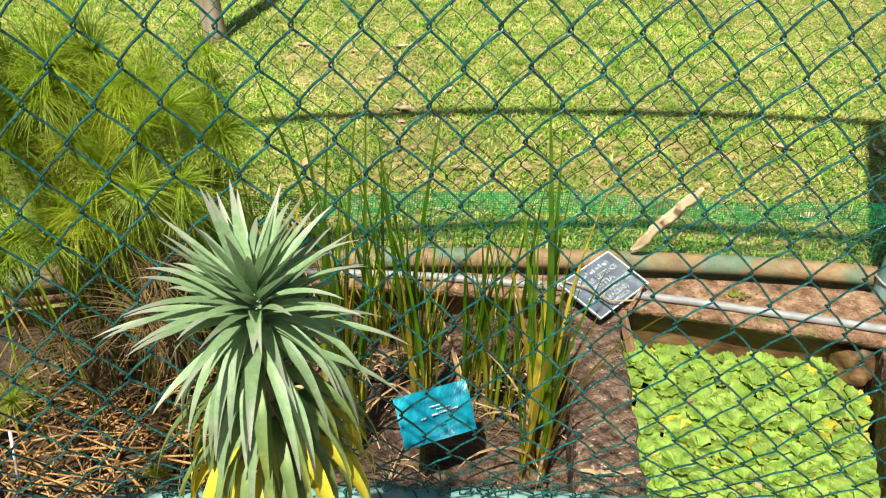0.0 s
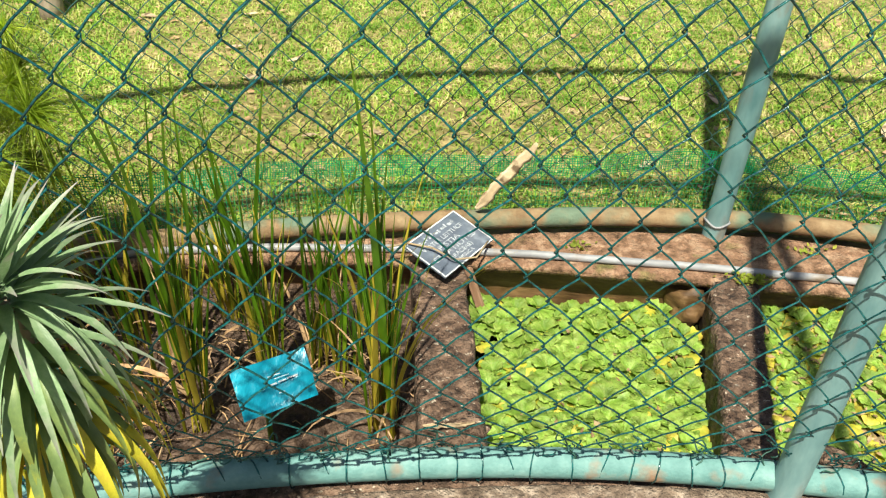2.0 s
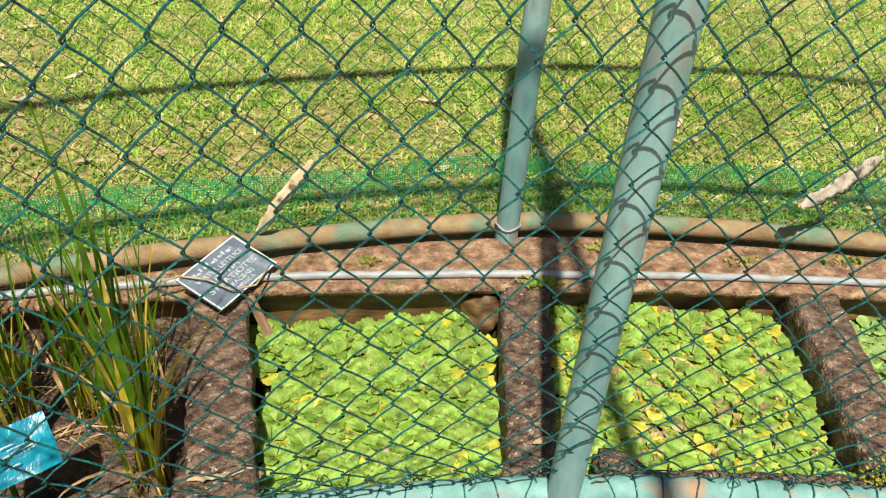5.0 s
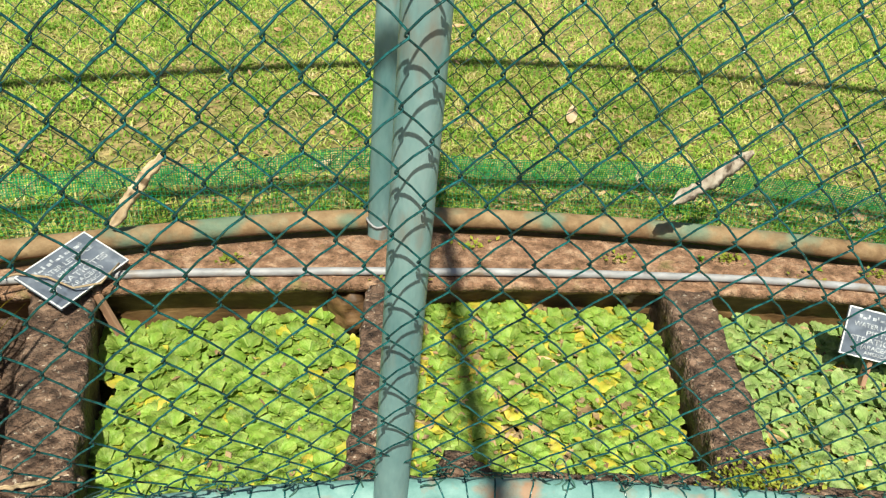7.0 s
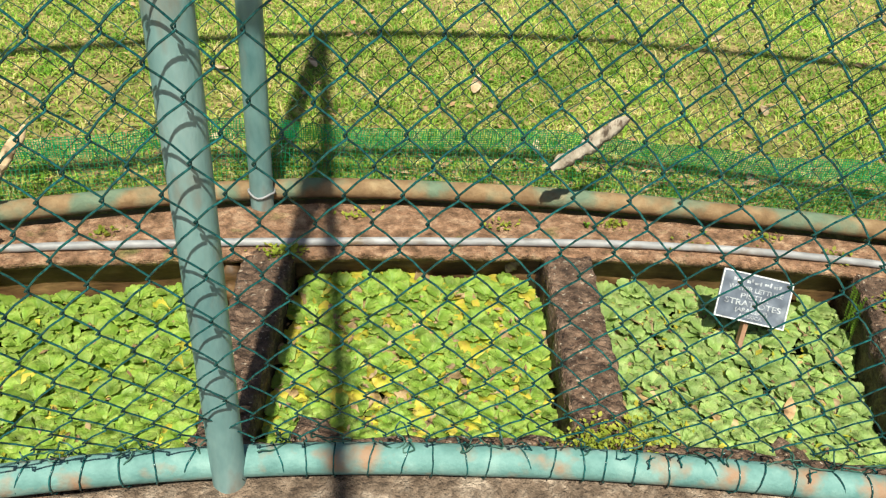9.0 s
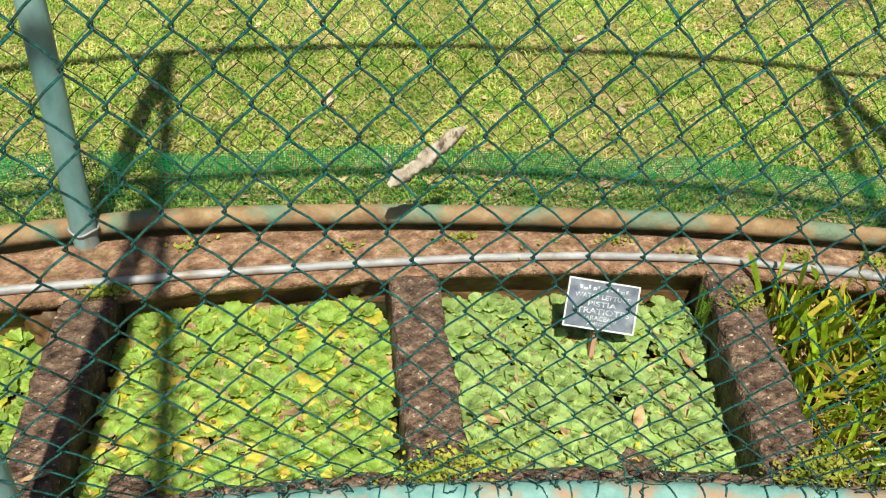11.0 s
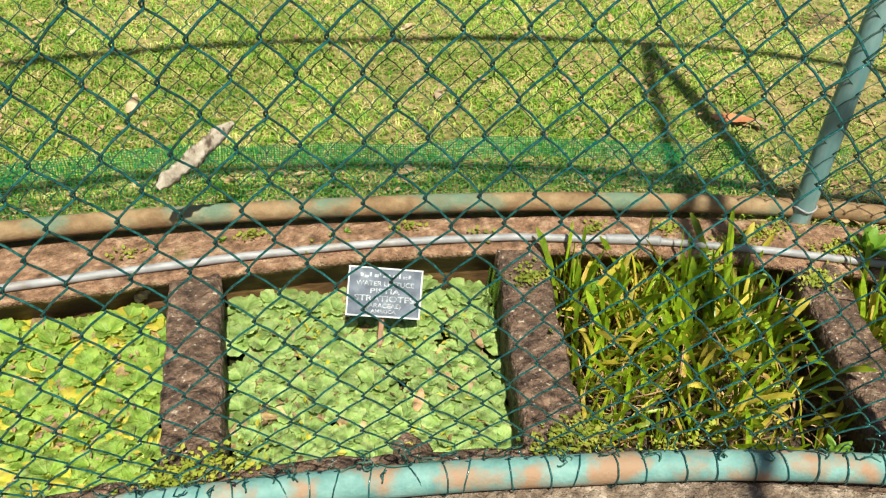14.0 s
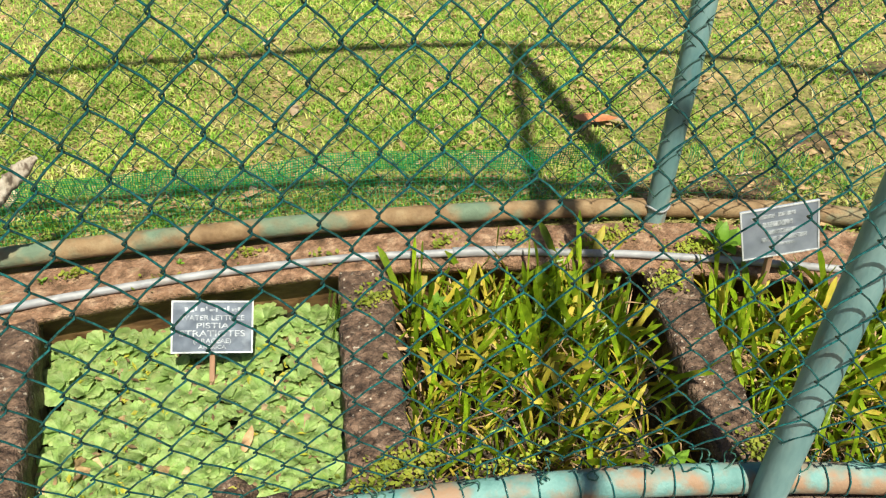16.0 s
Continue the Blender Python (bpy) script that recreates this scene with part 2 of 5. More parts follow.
M_reed = material("reed_blade", [(0.25, (0.030, 0.100, 0.005)), (0.5, (0.095, 0.205, 0.008)), (0.75, (0.27, 0.32, 0.02))], scale=5, rough=0.35, bump=0.15, fine=90, vary=0.45, through_light=0.35, stretch=(1, 1, 0.5), lengthwise=((0.34, 0.31, 0.018), 0.34, -0.05))
M_gold = material("golden_dry_stalk", [(0.3, (0.16, 0.075, 0.025)), (0.5, (0.40, 0.21, 0.07)), (0.75, (0.62, 0.40, 0.16))], scale=14, rough=0.7, bump=0.2, fine=90)
M_pap_dead = material("dead_papyrus_ray", [(0.3, (0.05, 0.028, 0.010)), (0.5, (0.13, 0.08, 0.025)), (0.75, (0.26, 0.18, 0.05))], scale=6, rough=0.7, bump=0, vary=0.4, through_light=0.1)
M_reed_old = material("yellow_reed_blade", [(0.3, (0.26, 0.19, 0.015)), (0.55, (0.48, 0.38, 0.04)), (0.75, (0.40, 0.15, 0.035))], scale=6, rough=0.5, bump=0.15, vary=0.35, through_light=0.3, stretch=(1, 1, 0.5))
M_pap = material("papyrus_ray", [(0.3, (0.14, 0.25, 0.010)), (0.5, (0.31, 0.42, 0.022)), (0.75, (0.58, 0.54, 0.07))], scale=4, rough=0.5, bump=0, vary=0.35, through_light=0.45)
M_pap_old = material("browned_papyrus_ray", [(0.3, (0.28, 0.26, 0.02)), (0.5, (0.42, 0.38, 0.03)), (0.75, (0.52, 0.46, 0.07))], scale=4, rough=0.6, bump=0, vary=0.3, through_light=0.4)
M_agave = material("silvery_green_leaf", [(0.25, (0.145, 0.255, 0.115)), (0.5, (0.235, 0.35, 0.175)), (0.75, (0.34, 0.44, 0.255))], scale=12, rough=0.36, bump=0.2, fine=120, vary=0.28, through_light=0.25, lengthwise=((0.32, 0.29, 0.27), 0.58, 1.0))
M_agave_low = material("yellow_green_leaf", [(0.25, (0.095, 0.155, 0.055)), (0.5, (0.15, 0.22, 0.07)), (0.75, (0.23, 0.30, 0.09))], scale=9, rough=0.45, bump=0.15, fine=120, vary=0.25, through_light=0.2, lengthwise=((0.40, 0.40, 0.03), 0.55, 1.05))
M_agave_old = material("yellow_dying_leaf", [(0.3, (0.36, 0.36, 0.02)), (0.5, (0.55, 0.49, 0.03)), (0.75, (0.50, 0.32, 0.05))], scale=9, rough=0.6, bump=0.15, vary=0.25, through_light=0.2)
M_bark = material("grey_wood", [(0.3, (0.16, 0.11, 0.075)), (0.5, (0.30, 0.23, 0.165)), (0.75, (0.46, 0.38, 0.29))], scale=16, rough=0.9, bump=0.6, fine=90, stretch=(1, 1, 0.2))
M_pale = material("bleached_dry_leaf", [(0.3, (0.33, 0.22, 0.12)), (0.5, (0.50, 0.37, 0.22)), (0.75, (0.60, 0.49, 0.34))], scale=22, rough=0.8, bump=0.4, fine=100, vary=0.25, spots=((0.17, 0.11, 0.06), 30, 0.58, 0.68))
M_peel = material("peeling_pale_bark", [(0.36, (0.09, 0.065, 0.045)), (0.46, (0.36, 0.30, 0.23)), (0.7, (0.58, 0.52, 0.43))], scale=26, rough=0.85, bump=0.8, fine=120, stretch=(1, 1, 0.5), spots=((0.14, 0.10, 0.07), 38, 0.56, 0.64))
M_orange = material("orange_dead_leaf", [(0.3, (0.45, 0.14, 0.05)), (0.7, (0.62, 0.27, 0.12))], scale=20, rough=0.7, bump=0.3)
M_stake = material("brown_wood_stake", [(0.3, (0.20, 0.10, 0.05)), (0.5, (0.36, 0.20, 0.12)), (0.75, (0.48, 0.32, 0.22))], scale=20, rough=0.85, bump=0.4, stretch=(1, 1, 0.2))
# black boards: the blue-grey lift puts the sky's reflection into the colour
M_board = material("black_board_sky_tint", [(0.3, (0.085, 0.105, 0.140)), (0.55, (0.145, 0.172, 0.215)), (0.75, (0.27, 0.30, 0.34))], scale=18, rough=0.4, bump=0.1, fine=100)
M_board_faded = material("faded_grey_board_paint", [(0.3, (0.22, 0.25, 0.30)), (0.7, (0.33, 0.36, 0.42))], scale=9, rough=0.35, bump=0.1, fine=100)
M_white = material("white_sign_paint", [(0.3, (0.55, 0.56, 0.56)), (0.6, (0.76, 0.77, 0.77))], scale=60, rough=0.6, bump=0.1)
M_letter = material("worn_white_lettering", [(0.38, (0.20, 0.22, 0.25)), (0.52, (0.46, 0.49, 0.52)), (0.7, (0.68, 0.70, 0.72))], scale=110, rough=0.6, bump=0.1)
M_cyan = material("cyan_plastic_film", [(0.3, (0.0, 0.135, 0.21)), (0.55, (0.003, 0.215, 0.31)), (0.75, (0.015, 0.33, 0.44))], scale=22, rough=0.33, bump=0.5, fine=45, depth=0.008, stretch=(1, 0.35, 1))
M_moss = material("yellow_green_moss", [(0.3, (0.13, 0.19, 0.015)), (0.5, (0.29, 0.34, 0.03)), (0.75, (0.52, 0.47, 0.07))], scale=25, rough=0.7, bump=0.3, vary=0.25, through_light=0.3)
M_weed = material("fresh_weed_leaf", [(0.3, (0.12, 0.26, 0.02)), (0.7, (0.26, 0.44, 0.05))], scale=20, rough=0.5, bump=0.2, vary=0.3, through_light=0.3)
M_earth = material("bare_earth", [(0.36, (0.06, 0.07, 0.014)), (0.5, (0.135, 0.095, 0.040)), (0.64, (0.26, 0.155, 0.085))], scale=11, rough=0.95, bump=1.0, fine=80, depth=0.012, pebbles=(48, 0.6, 1.4))
M_path = material("trodden_path", [(0.3, (0.20, 0.15, 0.11)), (0.7, (0.36, 0.29, 0.22))], scale=6, rough=0.95, bump=0.6, fine=80)


# ---- mesh helpers ----
def P(r, az, z=0.0):
    a = radians(az)
    return Vector((r * math.sin(a), r * math.cos(a), z))


def mesh_ob(name, verts, faces, mat, parent=None, label="", smooth=True):
    me = bpy.data.meshes.new(name)
    me.from_pydata([tuple(v) for v in verts], [], faces)
    me.materials.append(mat)
    if smooth:
        me.shade_smooth()
    ob = new(name, me)
    if parent:
        ob.parent = parent
    if label:
        ob["label"] = label
    return ob


def shared(name, me, parent, m=None):
    ob = new(name, me)
    ob.parent = parent
    if m is not None:
        ob.matrix_basis = m
    return ob


def thing(name, label, category, group="", kind="", at=None):
    ob = new(name)
    ob.empty_display_size = 0.05
    if at is not None:
        ob.matrix_basis = at if isinstance(at, Matrix) else Matrix.Translation(at)
    return tagged(ob, label, category, group, kind)


def tube(pts, r, sides=6, caps=True, radii=None):
    """Vertices and faces of a tube along pts."""
    pts = [Vector(p) for p in pts]
    v, f = [], []
    up = Vector((0, 0, 1))
    last = None
    for i, p in enumerate(pts):
        d = (pts[min(i + 1, len(pts) - 1)] - pts[max(i - 1, 0)]).normalized()
        if last is None:
            u = d.cross(up if abs(d.z) < 0.9 else Vector((1, 0, 0))).normalized()
        else:
            u = (last - d * last.dot(d)).normalized()
        last = u
        w = d.cross(u)
        rr = radii[i] if radii else r
        for k in range(sides):
            a = 2 * math.pi * k / sides
            v.append(p + (u * math.cos(a) + w * math.sin(a)) * rr)
    for i in range(len(pts) - 1):
        for k in range(sides):
            a, b = i * sides + k, i * sides + (k + 1) % sides
            f.append((a, b, b + sides, a + sides))
    if caps:
        f.append(tuple(reversed(range(sides))))
        f.append(tuple(range((len(pts) - 1) * sides, len(pts) * sides)))
    return v, f


def join(*vf):
    v, f = [], []
    for a, b in vf:
        n = len(v)
        v += list(a)
        f += [tuple(i + n for i in q) for q in b]
    return v, f


def sweep(profile, stations, rough=0.0, scale=14.0, closed=True):
    """A closed outline of (across, z) carried along stations, each a function (across, z) -> place."""
    v, f = [], []
    n = len(profile)
    for st in stations:
        for a, z in profile:
            p = st(a, z)
            if rough:
                p = p + noise.noise_vector(p * scale) * rough + noise.noise_vector(p * scale * 3.1) * rough * 0.4
            v.append(p)
    for i in range(len(stations) - 1):
        for k in range(n if closed else n - 1):
            a, b = i * n + k, i * n + (k + 1) % n
            f.append((a, b, b + n, a + n))
    if closed:
        f.append(tuple(range(n)))
        f.append(tuple(reversed(range((len(stations) - 1) * n, len(stations) * n))))
    return v, f


def outline(a0, a1, z0, z1, da=0.02, dz=0.05, round_=0.006):
    """A box outline with eased upper edges and points along its sides."""
    top = [a0 + round_] + [a0 + (a1 - a0) * k / max(2, round((a1 - a0) / da)) for k in range(1, max(2, round((a1 - a0) / da)))] + [a1 - round_]
    side = [z1 - round_ - (z1 - z0 - round_) * k / max(1, round((z1 - z0) / dz)) for k in range(max(1, round((z1 - z0) / dz)) + 1)]
    return [(a, z1) for a in top] + [(a1, z) for z in side] + [(a0, z) for z in reversed(side)]


def arc(az0, az1, n):
    return [(lambda a: (lambda r, z: P(r, a, z)))(az0 + (az1 - az0) * i / n) for i in range(n + 1)]


KNOTS = [-16 + 4 * i for i in range(13)]
SILVER = [5.309, 5.280, 5.250, 5.219, 5.191, 5.178, 5.183, 5.204, 5.233, 5.255, 5.258, 5.248, 5.238]
FAR = [5.310, 5.322, 5.334, 5.347, 5.375, 5.394, 5.384, 5.377, 5.379, 5.396, 5.418, 5.444, 5.468]
NEAR = [4.550, 4.541, 4.531, 4.523, 4.513, 4.501, 4.487, 4.481, 4.480, 4.488, 4.508, 4.525, 4.543]


def along(values, az):
    return float(np.interp(az, KNOTS, values))


AZ0, AZ1 = -48.0, 66.0

# ---- setting ----
def ground_sheet(name, rings, n, mat, label, wobble=0.0):
    v, f = [], []
    for r, z in rings:
        for k in range(n):
            p = P(r, 360 * k / n, z)
            p.z += wobble * noise.noise(p * 1.7)
            v.append(p)
    for i in range(len(rings) - 1):
        for k in range(n):
            a, b = i * n + k, i * n + (k + 1) % n
            f.append((a, a + n, b + n, b))
    return tagged(mesh_ob(name, v, f, mat), label, "ground", kind="structure")


ground_sheet("ground", [(5.30, -0.06), (5.40, -0.03), (5.45, -0.008), (5.6, -0.006), (6, -0.004), (6.5, -0.004), (7, -0.004), (8, 0), (10, 0), (16, 0), (40, 0), (120, 0), (900, 0)], 240, M_turf, "sunlit lawn of short patchy green and straw-coloured grass", 0.012)
ground_sheet("path", [(0.02, -0.13), (2.0, -0.13), (3.2, -0.13), (4.32, -0.13)], 160, M_path, "trodden earth path inside the ring fence")
ground_sheet("tank_floor", [(4.3, -0.42), (4.8, -0.42), (5.4, -0.42)], 160, M_soil, "muddy floor under the ring of planting tanks")

tagged(mesh_ob("wall_near", *sweep(outline(4.30, 4.583, -0.42, 0.0, 0.025, 0.06, 0.01), arc(-180, 180, 1080), 0.010, 18), M_conc),
       "low curved concrete tank wall with a rough muddy top", "wall", kind="structure")
tagged(mesh_ob("ledge", *sweep(outline(4.28, 4.50, -0.2, 0.014, 0.02, 0.06, 0.01), arc(-180, 180, 1080), 0.005, 26), M_ledge),
       "gravelly brown concrete ledge under the turquoise rail", "ledge", kind="structure")


def edge(az):
    """The inner edge of the coping."""
    return along(SILVER, az) - 0.040


def coping_stations(n, inner, outer, a0, a1):
    def st(az):
        i, o = inner(az), outer(az)
        return lambda a, z: P(i + (a - a0) / (a1 - a0) * (o - i), az, z)
    return [st(-180 + 360 * k / n) for k in range(n + 1)]


tagged(mesh_ob("wall_far", *sweep(outline(5.172, 5.40, -0.42, -0.024, 0.04, 0.05, 0.004), coping_stations(900, lambda a: edge(a) + 0.044, lambda a: along(FAR, a) + 0.02, 5.172, 5.40), 0.004, 14), M_wall),
       "wet ochre-brown inner face of the curved tank wall", "wall", kind="structure")
tagged(mesh_ob("curb", *sweep(outline(5.135, 5.345, -0.022, 0.0, 0.02, 0.02, 0.005), coping_stations(1200, edge, lambda a: along(FAR, a) - 0.033, 5.135, 5.345), 0.0045, 22), M_curb),
       "red-brown crumbling mortar coping with a little moss", "curb", kind="structure")

DIVIDERS = [(-6.56, -4.86, -6.30, -4.85), (1.10, 2.35, 2.15, 3.50), (10.42, 11.95, 10.43, 11.75), (19.2, 20.85, 19.45, 20.75), (28.40, 29.75, 27.95, 29.25), (37.2, 38.6, 37.0, 38.3)]


def divider(i, az):
    nl, nr, fl, fr = az
    a0, a1, b0, b1 = P(4.56, nl), P(4.56, nr), P(edge(fl) + 0.04, fl), P(edge(fr) + 0.04, fr)

    def st(t):
        l, r = a0.lerp(b0, t), a1.lerp(b1, t)
        return lambda a, z: l.lerp(r, a) + Vector((0, 0, z))
    prof = [(u, -0.002) for u in (0.05, 0.2, 0.35, 0.5, 0.65, 0.8, 0.95)] + [(1, z) for z in (-0.012, -0.05, -0.1, -0.16, -0.24, -0.40)] + [(0, z) for z in (-0.40, -0.24, -0.16, -0.1, -0.05, -0.012)]
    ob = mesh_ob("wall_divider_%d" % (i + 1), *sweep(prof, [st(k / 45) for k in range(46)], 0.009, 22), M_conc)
    # faces below an uneven line near the top get the darker brown concrete
    ob.data.materials.append(M_conc_low)
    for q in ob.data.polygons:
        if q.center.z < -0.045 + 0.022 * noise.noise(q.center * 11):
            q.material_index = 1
    tagged(ob,
           "rough muddy brown concrete divider between two planting tanks", "wall", kind="structure")


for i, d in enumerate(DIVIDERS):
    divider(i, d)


def tank_fill(name, az0, az1, z, mat, label, cat, rough=0.0, n=40):
    v, f = [], []
    m = 16
    for i in range(n + 1):
        for k in range(m + 1):
            p = P(4.56 + 0.74 * k / m, az0 + (az1 - az0) * i / n, z)
            if rough:
                p.z += rough * noise.noise(p * 9) + rough * 0.6 * noise.noise(p * 27)
            v.append(p)
    for i in range(n):
        for k in range(m):
            a = i * (m + 1) + k
            f.append((a, a + m + 1, a + m + 2, a + 1))
    tagged(mesh_ob(name, v, f, mat), label, cat, kind="structure")


tank_fill("soil", 37.8, 320, -0.13, M_soil, "dark wet soil in the rest of the ring tank", "soil", 0.02, 300)
tank_fill("soil", -40, -14.4, -0.11, M_mud, "black soil under the papyrus", "soil", 0.025, 80)
tank_fill("soil", -14.4, -6.0, -0.11, M_soil, "dark wet reddish soil in the reed tank", "soil", 0.025, 40)
tank_fill("water", -5.4, 2.2, -0.160, M_water, "murky dark water under the floating plants", "water")
tank_fill("water", 2.4, 11.1, -0.120, M_water, "murky dark water under the floating plants", "water")
tank_fill("water", 11.2, 20.0, -0.150, M_water, "murky dark water under the floating plants", "water")
tank_fill("soil", 20.1, 28.7, -0.19, M_mud, "dark wet soil between paddle-leaved plants", "soil", 0.02)
tank_fill("soil", 28.8, 37.6, -0.19, M_mud, "dark wet soil between paddle-leaved plants", "soil", 0.02)

# ---- fences ----
TOP = 2.14
NEAR_POSTS = [-24.7, 2.08, 28.88, 55.6]
FAR_TOP = [1.96, 1.95, 1.94, 1.94, 1.95, 1.98, 2.05, 2.12, 2.15, 2.18, 2.21, 2.23, 2.23]
FAR_POSTS = [(-23.6, 5.31), (2.59, 5.355), (28.70, 5.435), (54.8, 5.46)]


def post_mesh(h, r=0.030):
    return tube([(0, 0, -0.05), (0, 0, 0.0), (0, 0, 0.3), (0, 0, 0.8), (0, 0, 1.4), (0, 0, h)], r, 24)


def curved_pipe(values, z, r, az0, az1, n, sides=18):
    return tube([P(along(values, az0 + (az1 - az0) * i / n), az0 + (az1 - az0) * i / n, z) for i in range(n + 1)], r, sides)


def sag(az):
    m = (az - 2.08) % 26.8 - 13.4
    return 4.445 * (1 - math.cos(radians(13.4)) / math.cos(radians(m)))


def mesh_knot(az, z, base, droop, low):
    """Where the wire cloth lies: a little inside the ring between posts, and drawn in to the rail at its foot."""
    k = min(1.0, max(0.0, z / 0.35))
    r = base - droop * sag(az) * k + (1 - k) ** 2 * low
    if droop:
        r += max(0.0, along(NEAR, az) + 0.010 - base - low) * (1 - min(1.0, max(0.0, (z - 0.075) / 0.27))) ** 1.5
    j = noise.noise_vector(Vector((az * 0.9, z * 6, base))) * (0.006 + 0.012 * (1 - k) ** 2)
    return r + j.x * 0.8, az + math.degrees(j.y / base), z + j.z


def chain_link(parent, base, droop, low, az_start, pitch, z_even, half, z0, z1, count, rise, mat, wire_r, sides):
    rows = range(int((z0 - z_even) / half), int((z1 - z_even) / half) + 1)
    for c in range(count * 2):
        pts = []
        for m in rows:
            side = 1 if ((m + c) % 2 == 0) else -1
            az = az_start + pitch * (0.5 * c + 0.25 * side)
            z = z_even + half * m + rise * max(0.0, az - 3)
            lean = 0.026 * pitch * side
            r, a, zz = mesh_knot(az, z, base, droop, low)
            nxt = -side
            pts.append(P(r - 0.0030 * side, a + lean, zz - half * 0.055))
            pts.append(P(r + 0.0030 * side, a + lean, zz + half * 0.055))
            # the leg to the next knot bows a little
            az2 = az_start + pitch * (0.5 * c + 0.25 * nxt)
            r2, a2, z2 = mesh_knot(az2, z + half, base, droop, low)
            pts.append(P((r + r2) / 2 + 0.0022 * side, (a + a2) / 2 + 0.02 * side * pitch, (zz + z2) / 2 + half * 0.03))
        v, f = tube(pts, wire_r, sides, caps=False)
        mesh_ob("wire", v, f, mat, parent)


near = thing("chain_link_fence", "teal chain-link fence on turquoise pipe posts along the path", "fence")
for az in NEAR_POSTS:
    v, f = post_mesh(TOP)
    ob = mesh_ob("post", v, f, M_paint, near, "turquoise painted steel post with rust spots")
    ob.matrix_basis = Matrix.Translation(P(4.49, az))
v, f = curved_pipe(NEAR, 0.043, 0.029, AZ0, AZ1, 260)
mesh_ob("bottom_rail", v, f, M_rail, near, "turquoise bottom pipe with flaking paint and rust")
v, f = tube([P(4.49, AZ0 + (AZ1 - AZ0) * i / 120, TOP) for i in range(121)], 0.024, 14)
mesh_ob("top_rail", v, f, M_paint, near)
chain_link(near, 4.445, 0.3, 0.045, 1.74 - 0.239 - 0.955 * 38, 0.955, 0.842, 0.0442, 0.10, TOP, 92, 0.003, M_wire, 0.0016, 6)

far = thing("chain_link_fence", "weathered chain-link fence on turquoise posts beside the lawn", "fence")
for az, r in FAR_POSTS:
    v, f = post_mesh(along(FAR_TOP, az))
    ob = mesh_ob("post", v, f, M_paint, far, "turquoise painted steel post with rust spots")
    ob.matrix_basis = Matrix.Translation(P(r, az))
    v, f = tube([P(0.033, 360 * k / 20, 0.045 + 0.004 * math.sin(k)) for k in range(21)], 0.003, 6)
    mesh_ob("tie_wire", v, f, M_silver, ob)
v, f = curved_pipe(FAR, 0.026, 0.0265, AZ0, AZ1, 260)
mesh_ob("bottom_rail", v, f, M_rust, far, "rust-brown bottom pipe with remnants of green paint")
v, f = tube([P(along(FAR, AZ0 + (AZ1 - AZ0) * i / 120), AZ0 + (AZ1 - AZ0) * i / 120, along(FAR_TOP, AZ0 + (AZ1 - AZ0) * i / 120)) for i in range(121)], 0.024, 14)
mesh_ob("top_rail", v, f, M_paint, far)
chain_link(far, 5.405, 0.0, 0.0, -34.2, 0.80, 0.80, 0.0442, 0.05, 1.98, 95, 0.0, M_wire_old, 0.0013, 5)

# pipes that run overhead from the outer to the inner posts and on over the path
for (az, r), az_n in zip(FAR_POSTS, (-24.7, 2.2, 28.55, 55.3)):
    a, b = P(r, az, along(FAR_TOP, az) + 0.045), P(4.49, az_n, TOP + 0.045)
    c = b + (b - a).normalized() * 1.7
    v, f = tube([a, b, c], 0.024, 14)
    tagged(mesh_ob("overhead_pipe", v, f, M_paint), "turquoise overhead pipe laid across the two fence tops", "pipe", "overhead pipes")

# tie wires wound round the near bottom rail
def tie_loop(seed):
    rnd = random.Random(seed)
    pts = []
    turns = rnd.uniform(0.75, 1.15)
    dx = rnd.uniform(-0.03, 0.03)
    for k in range(15):
        t = k / 14
        a = radians(70) + 2 * math.pi * turns * t
        rr = 0.0315 + 0.0015 * rnd.random()
        pts.append(Vector((dx * t + 0.002 * rnd.random(), rr * math.cos(a), rr * math.sin(a))))
    end = pts[-1]
    for k in range(4):
        end = end + Vector((rnd.uniform(-0.009, 0.009), rnd.uniform(-0.004, 0.005), rnd.uniform(-0.002, 0.007)))
        pts.append(end)
    start = [pts[0] + Vector((rnd.uniform(-0.008, 0.008), -0.004 - 0.006 * k, 0.006 + 0.010 * k)) for k in (2, 1)]
    v, f = tube(start + pts, 0.0015, 5)
    me = bpy.data.meshes.new("tie_wire")
    me.from_pydata([tuple(p) for p in v], [], f)
    me.materials.append(M_wire)
    me.shade_smooth()
    return me


loops = [tie_loop(i) for i in range(12)]
rnd = random.Random(5)
az = -21.0
while az < 46:
    r = along(NEAR, az)
    shared("tie_wire", rnd.choice(loops), near, Matrix.Translation(P(r, az, 0.043)) @ pose(0, 0, 0, 0, 0, -az + rnd.uniform(-25, 25)))
    az += rnd.uniform(0.5, 1.0)

# tangles of wire ends where the cloth meets the rail
def tangle(seed):
    rnd = random.Random(seed)
    p = Vector((-0.04, rnd.uniform(-0.01, 0.01), 0.01))
    d = Vector((1, 0, 0))
    pts = [p]
    for k in range(30):
        pull = Vector((0.04 * math.sin(k * 0.9 + seed) - p.x, -p.y, 0.008 - p.z)) * 14
        d = (d + Vector((rnd.uniform(-1, 1), rnd.uniform(-0.7, 0.7), rnd.uniform(-0.7, 0.6))) * 0.7 + pull).normalized()
        p = p + d * 0.0075
        pts.append(p)
    v, f = tube(pts, 0.0016, 5)
    me = bpy.data.meshes.new("wire_tangle")
    me.from_pydata([tuple(p) for p in v], [], f)
    me.materials.append(M_wire_old)
    me.shade_smooth()
    return me


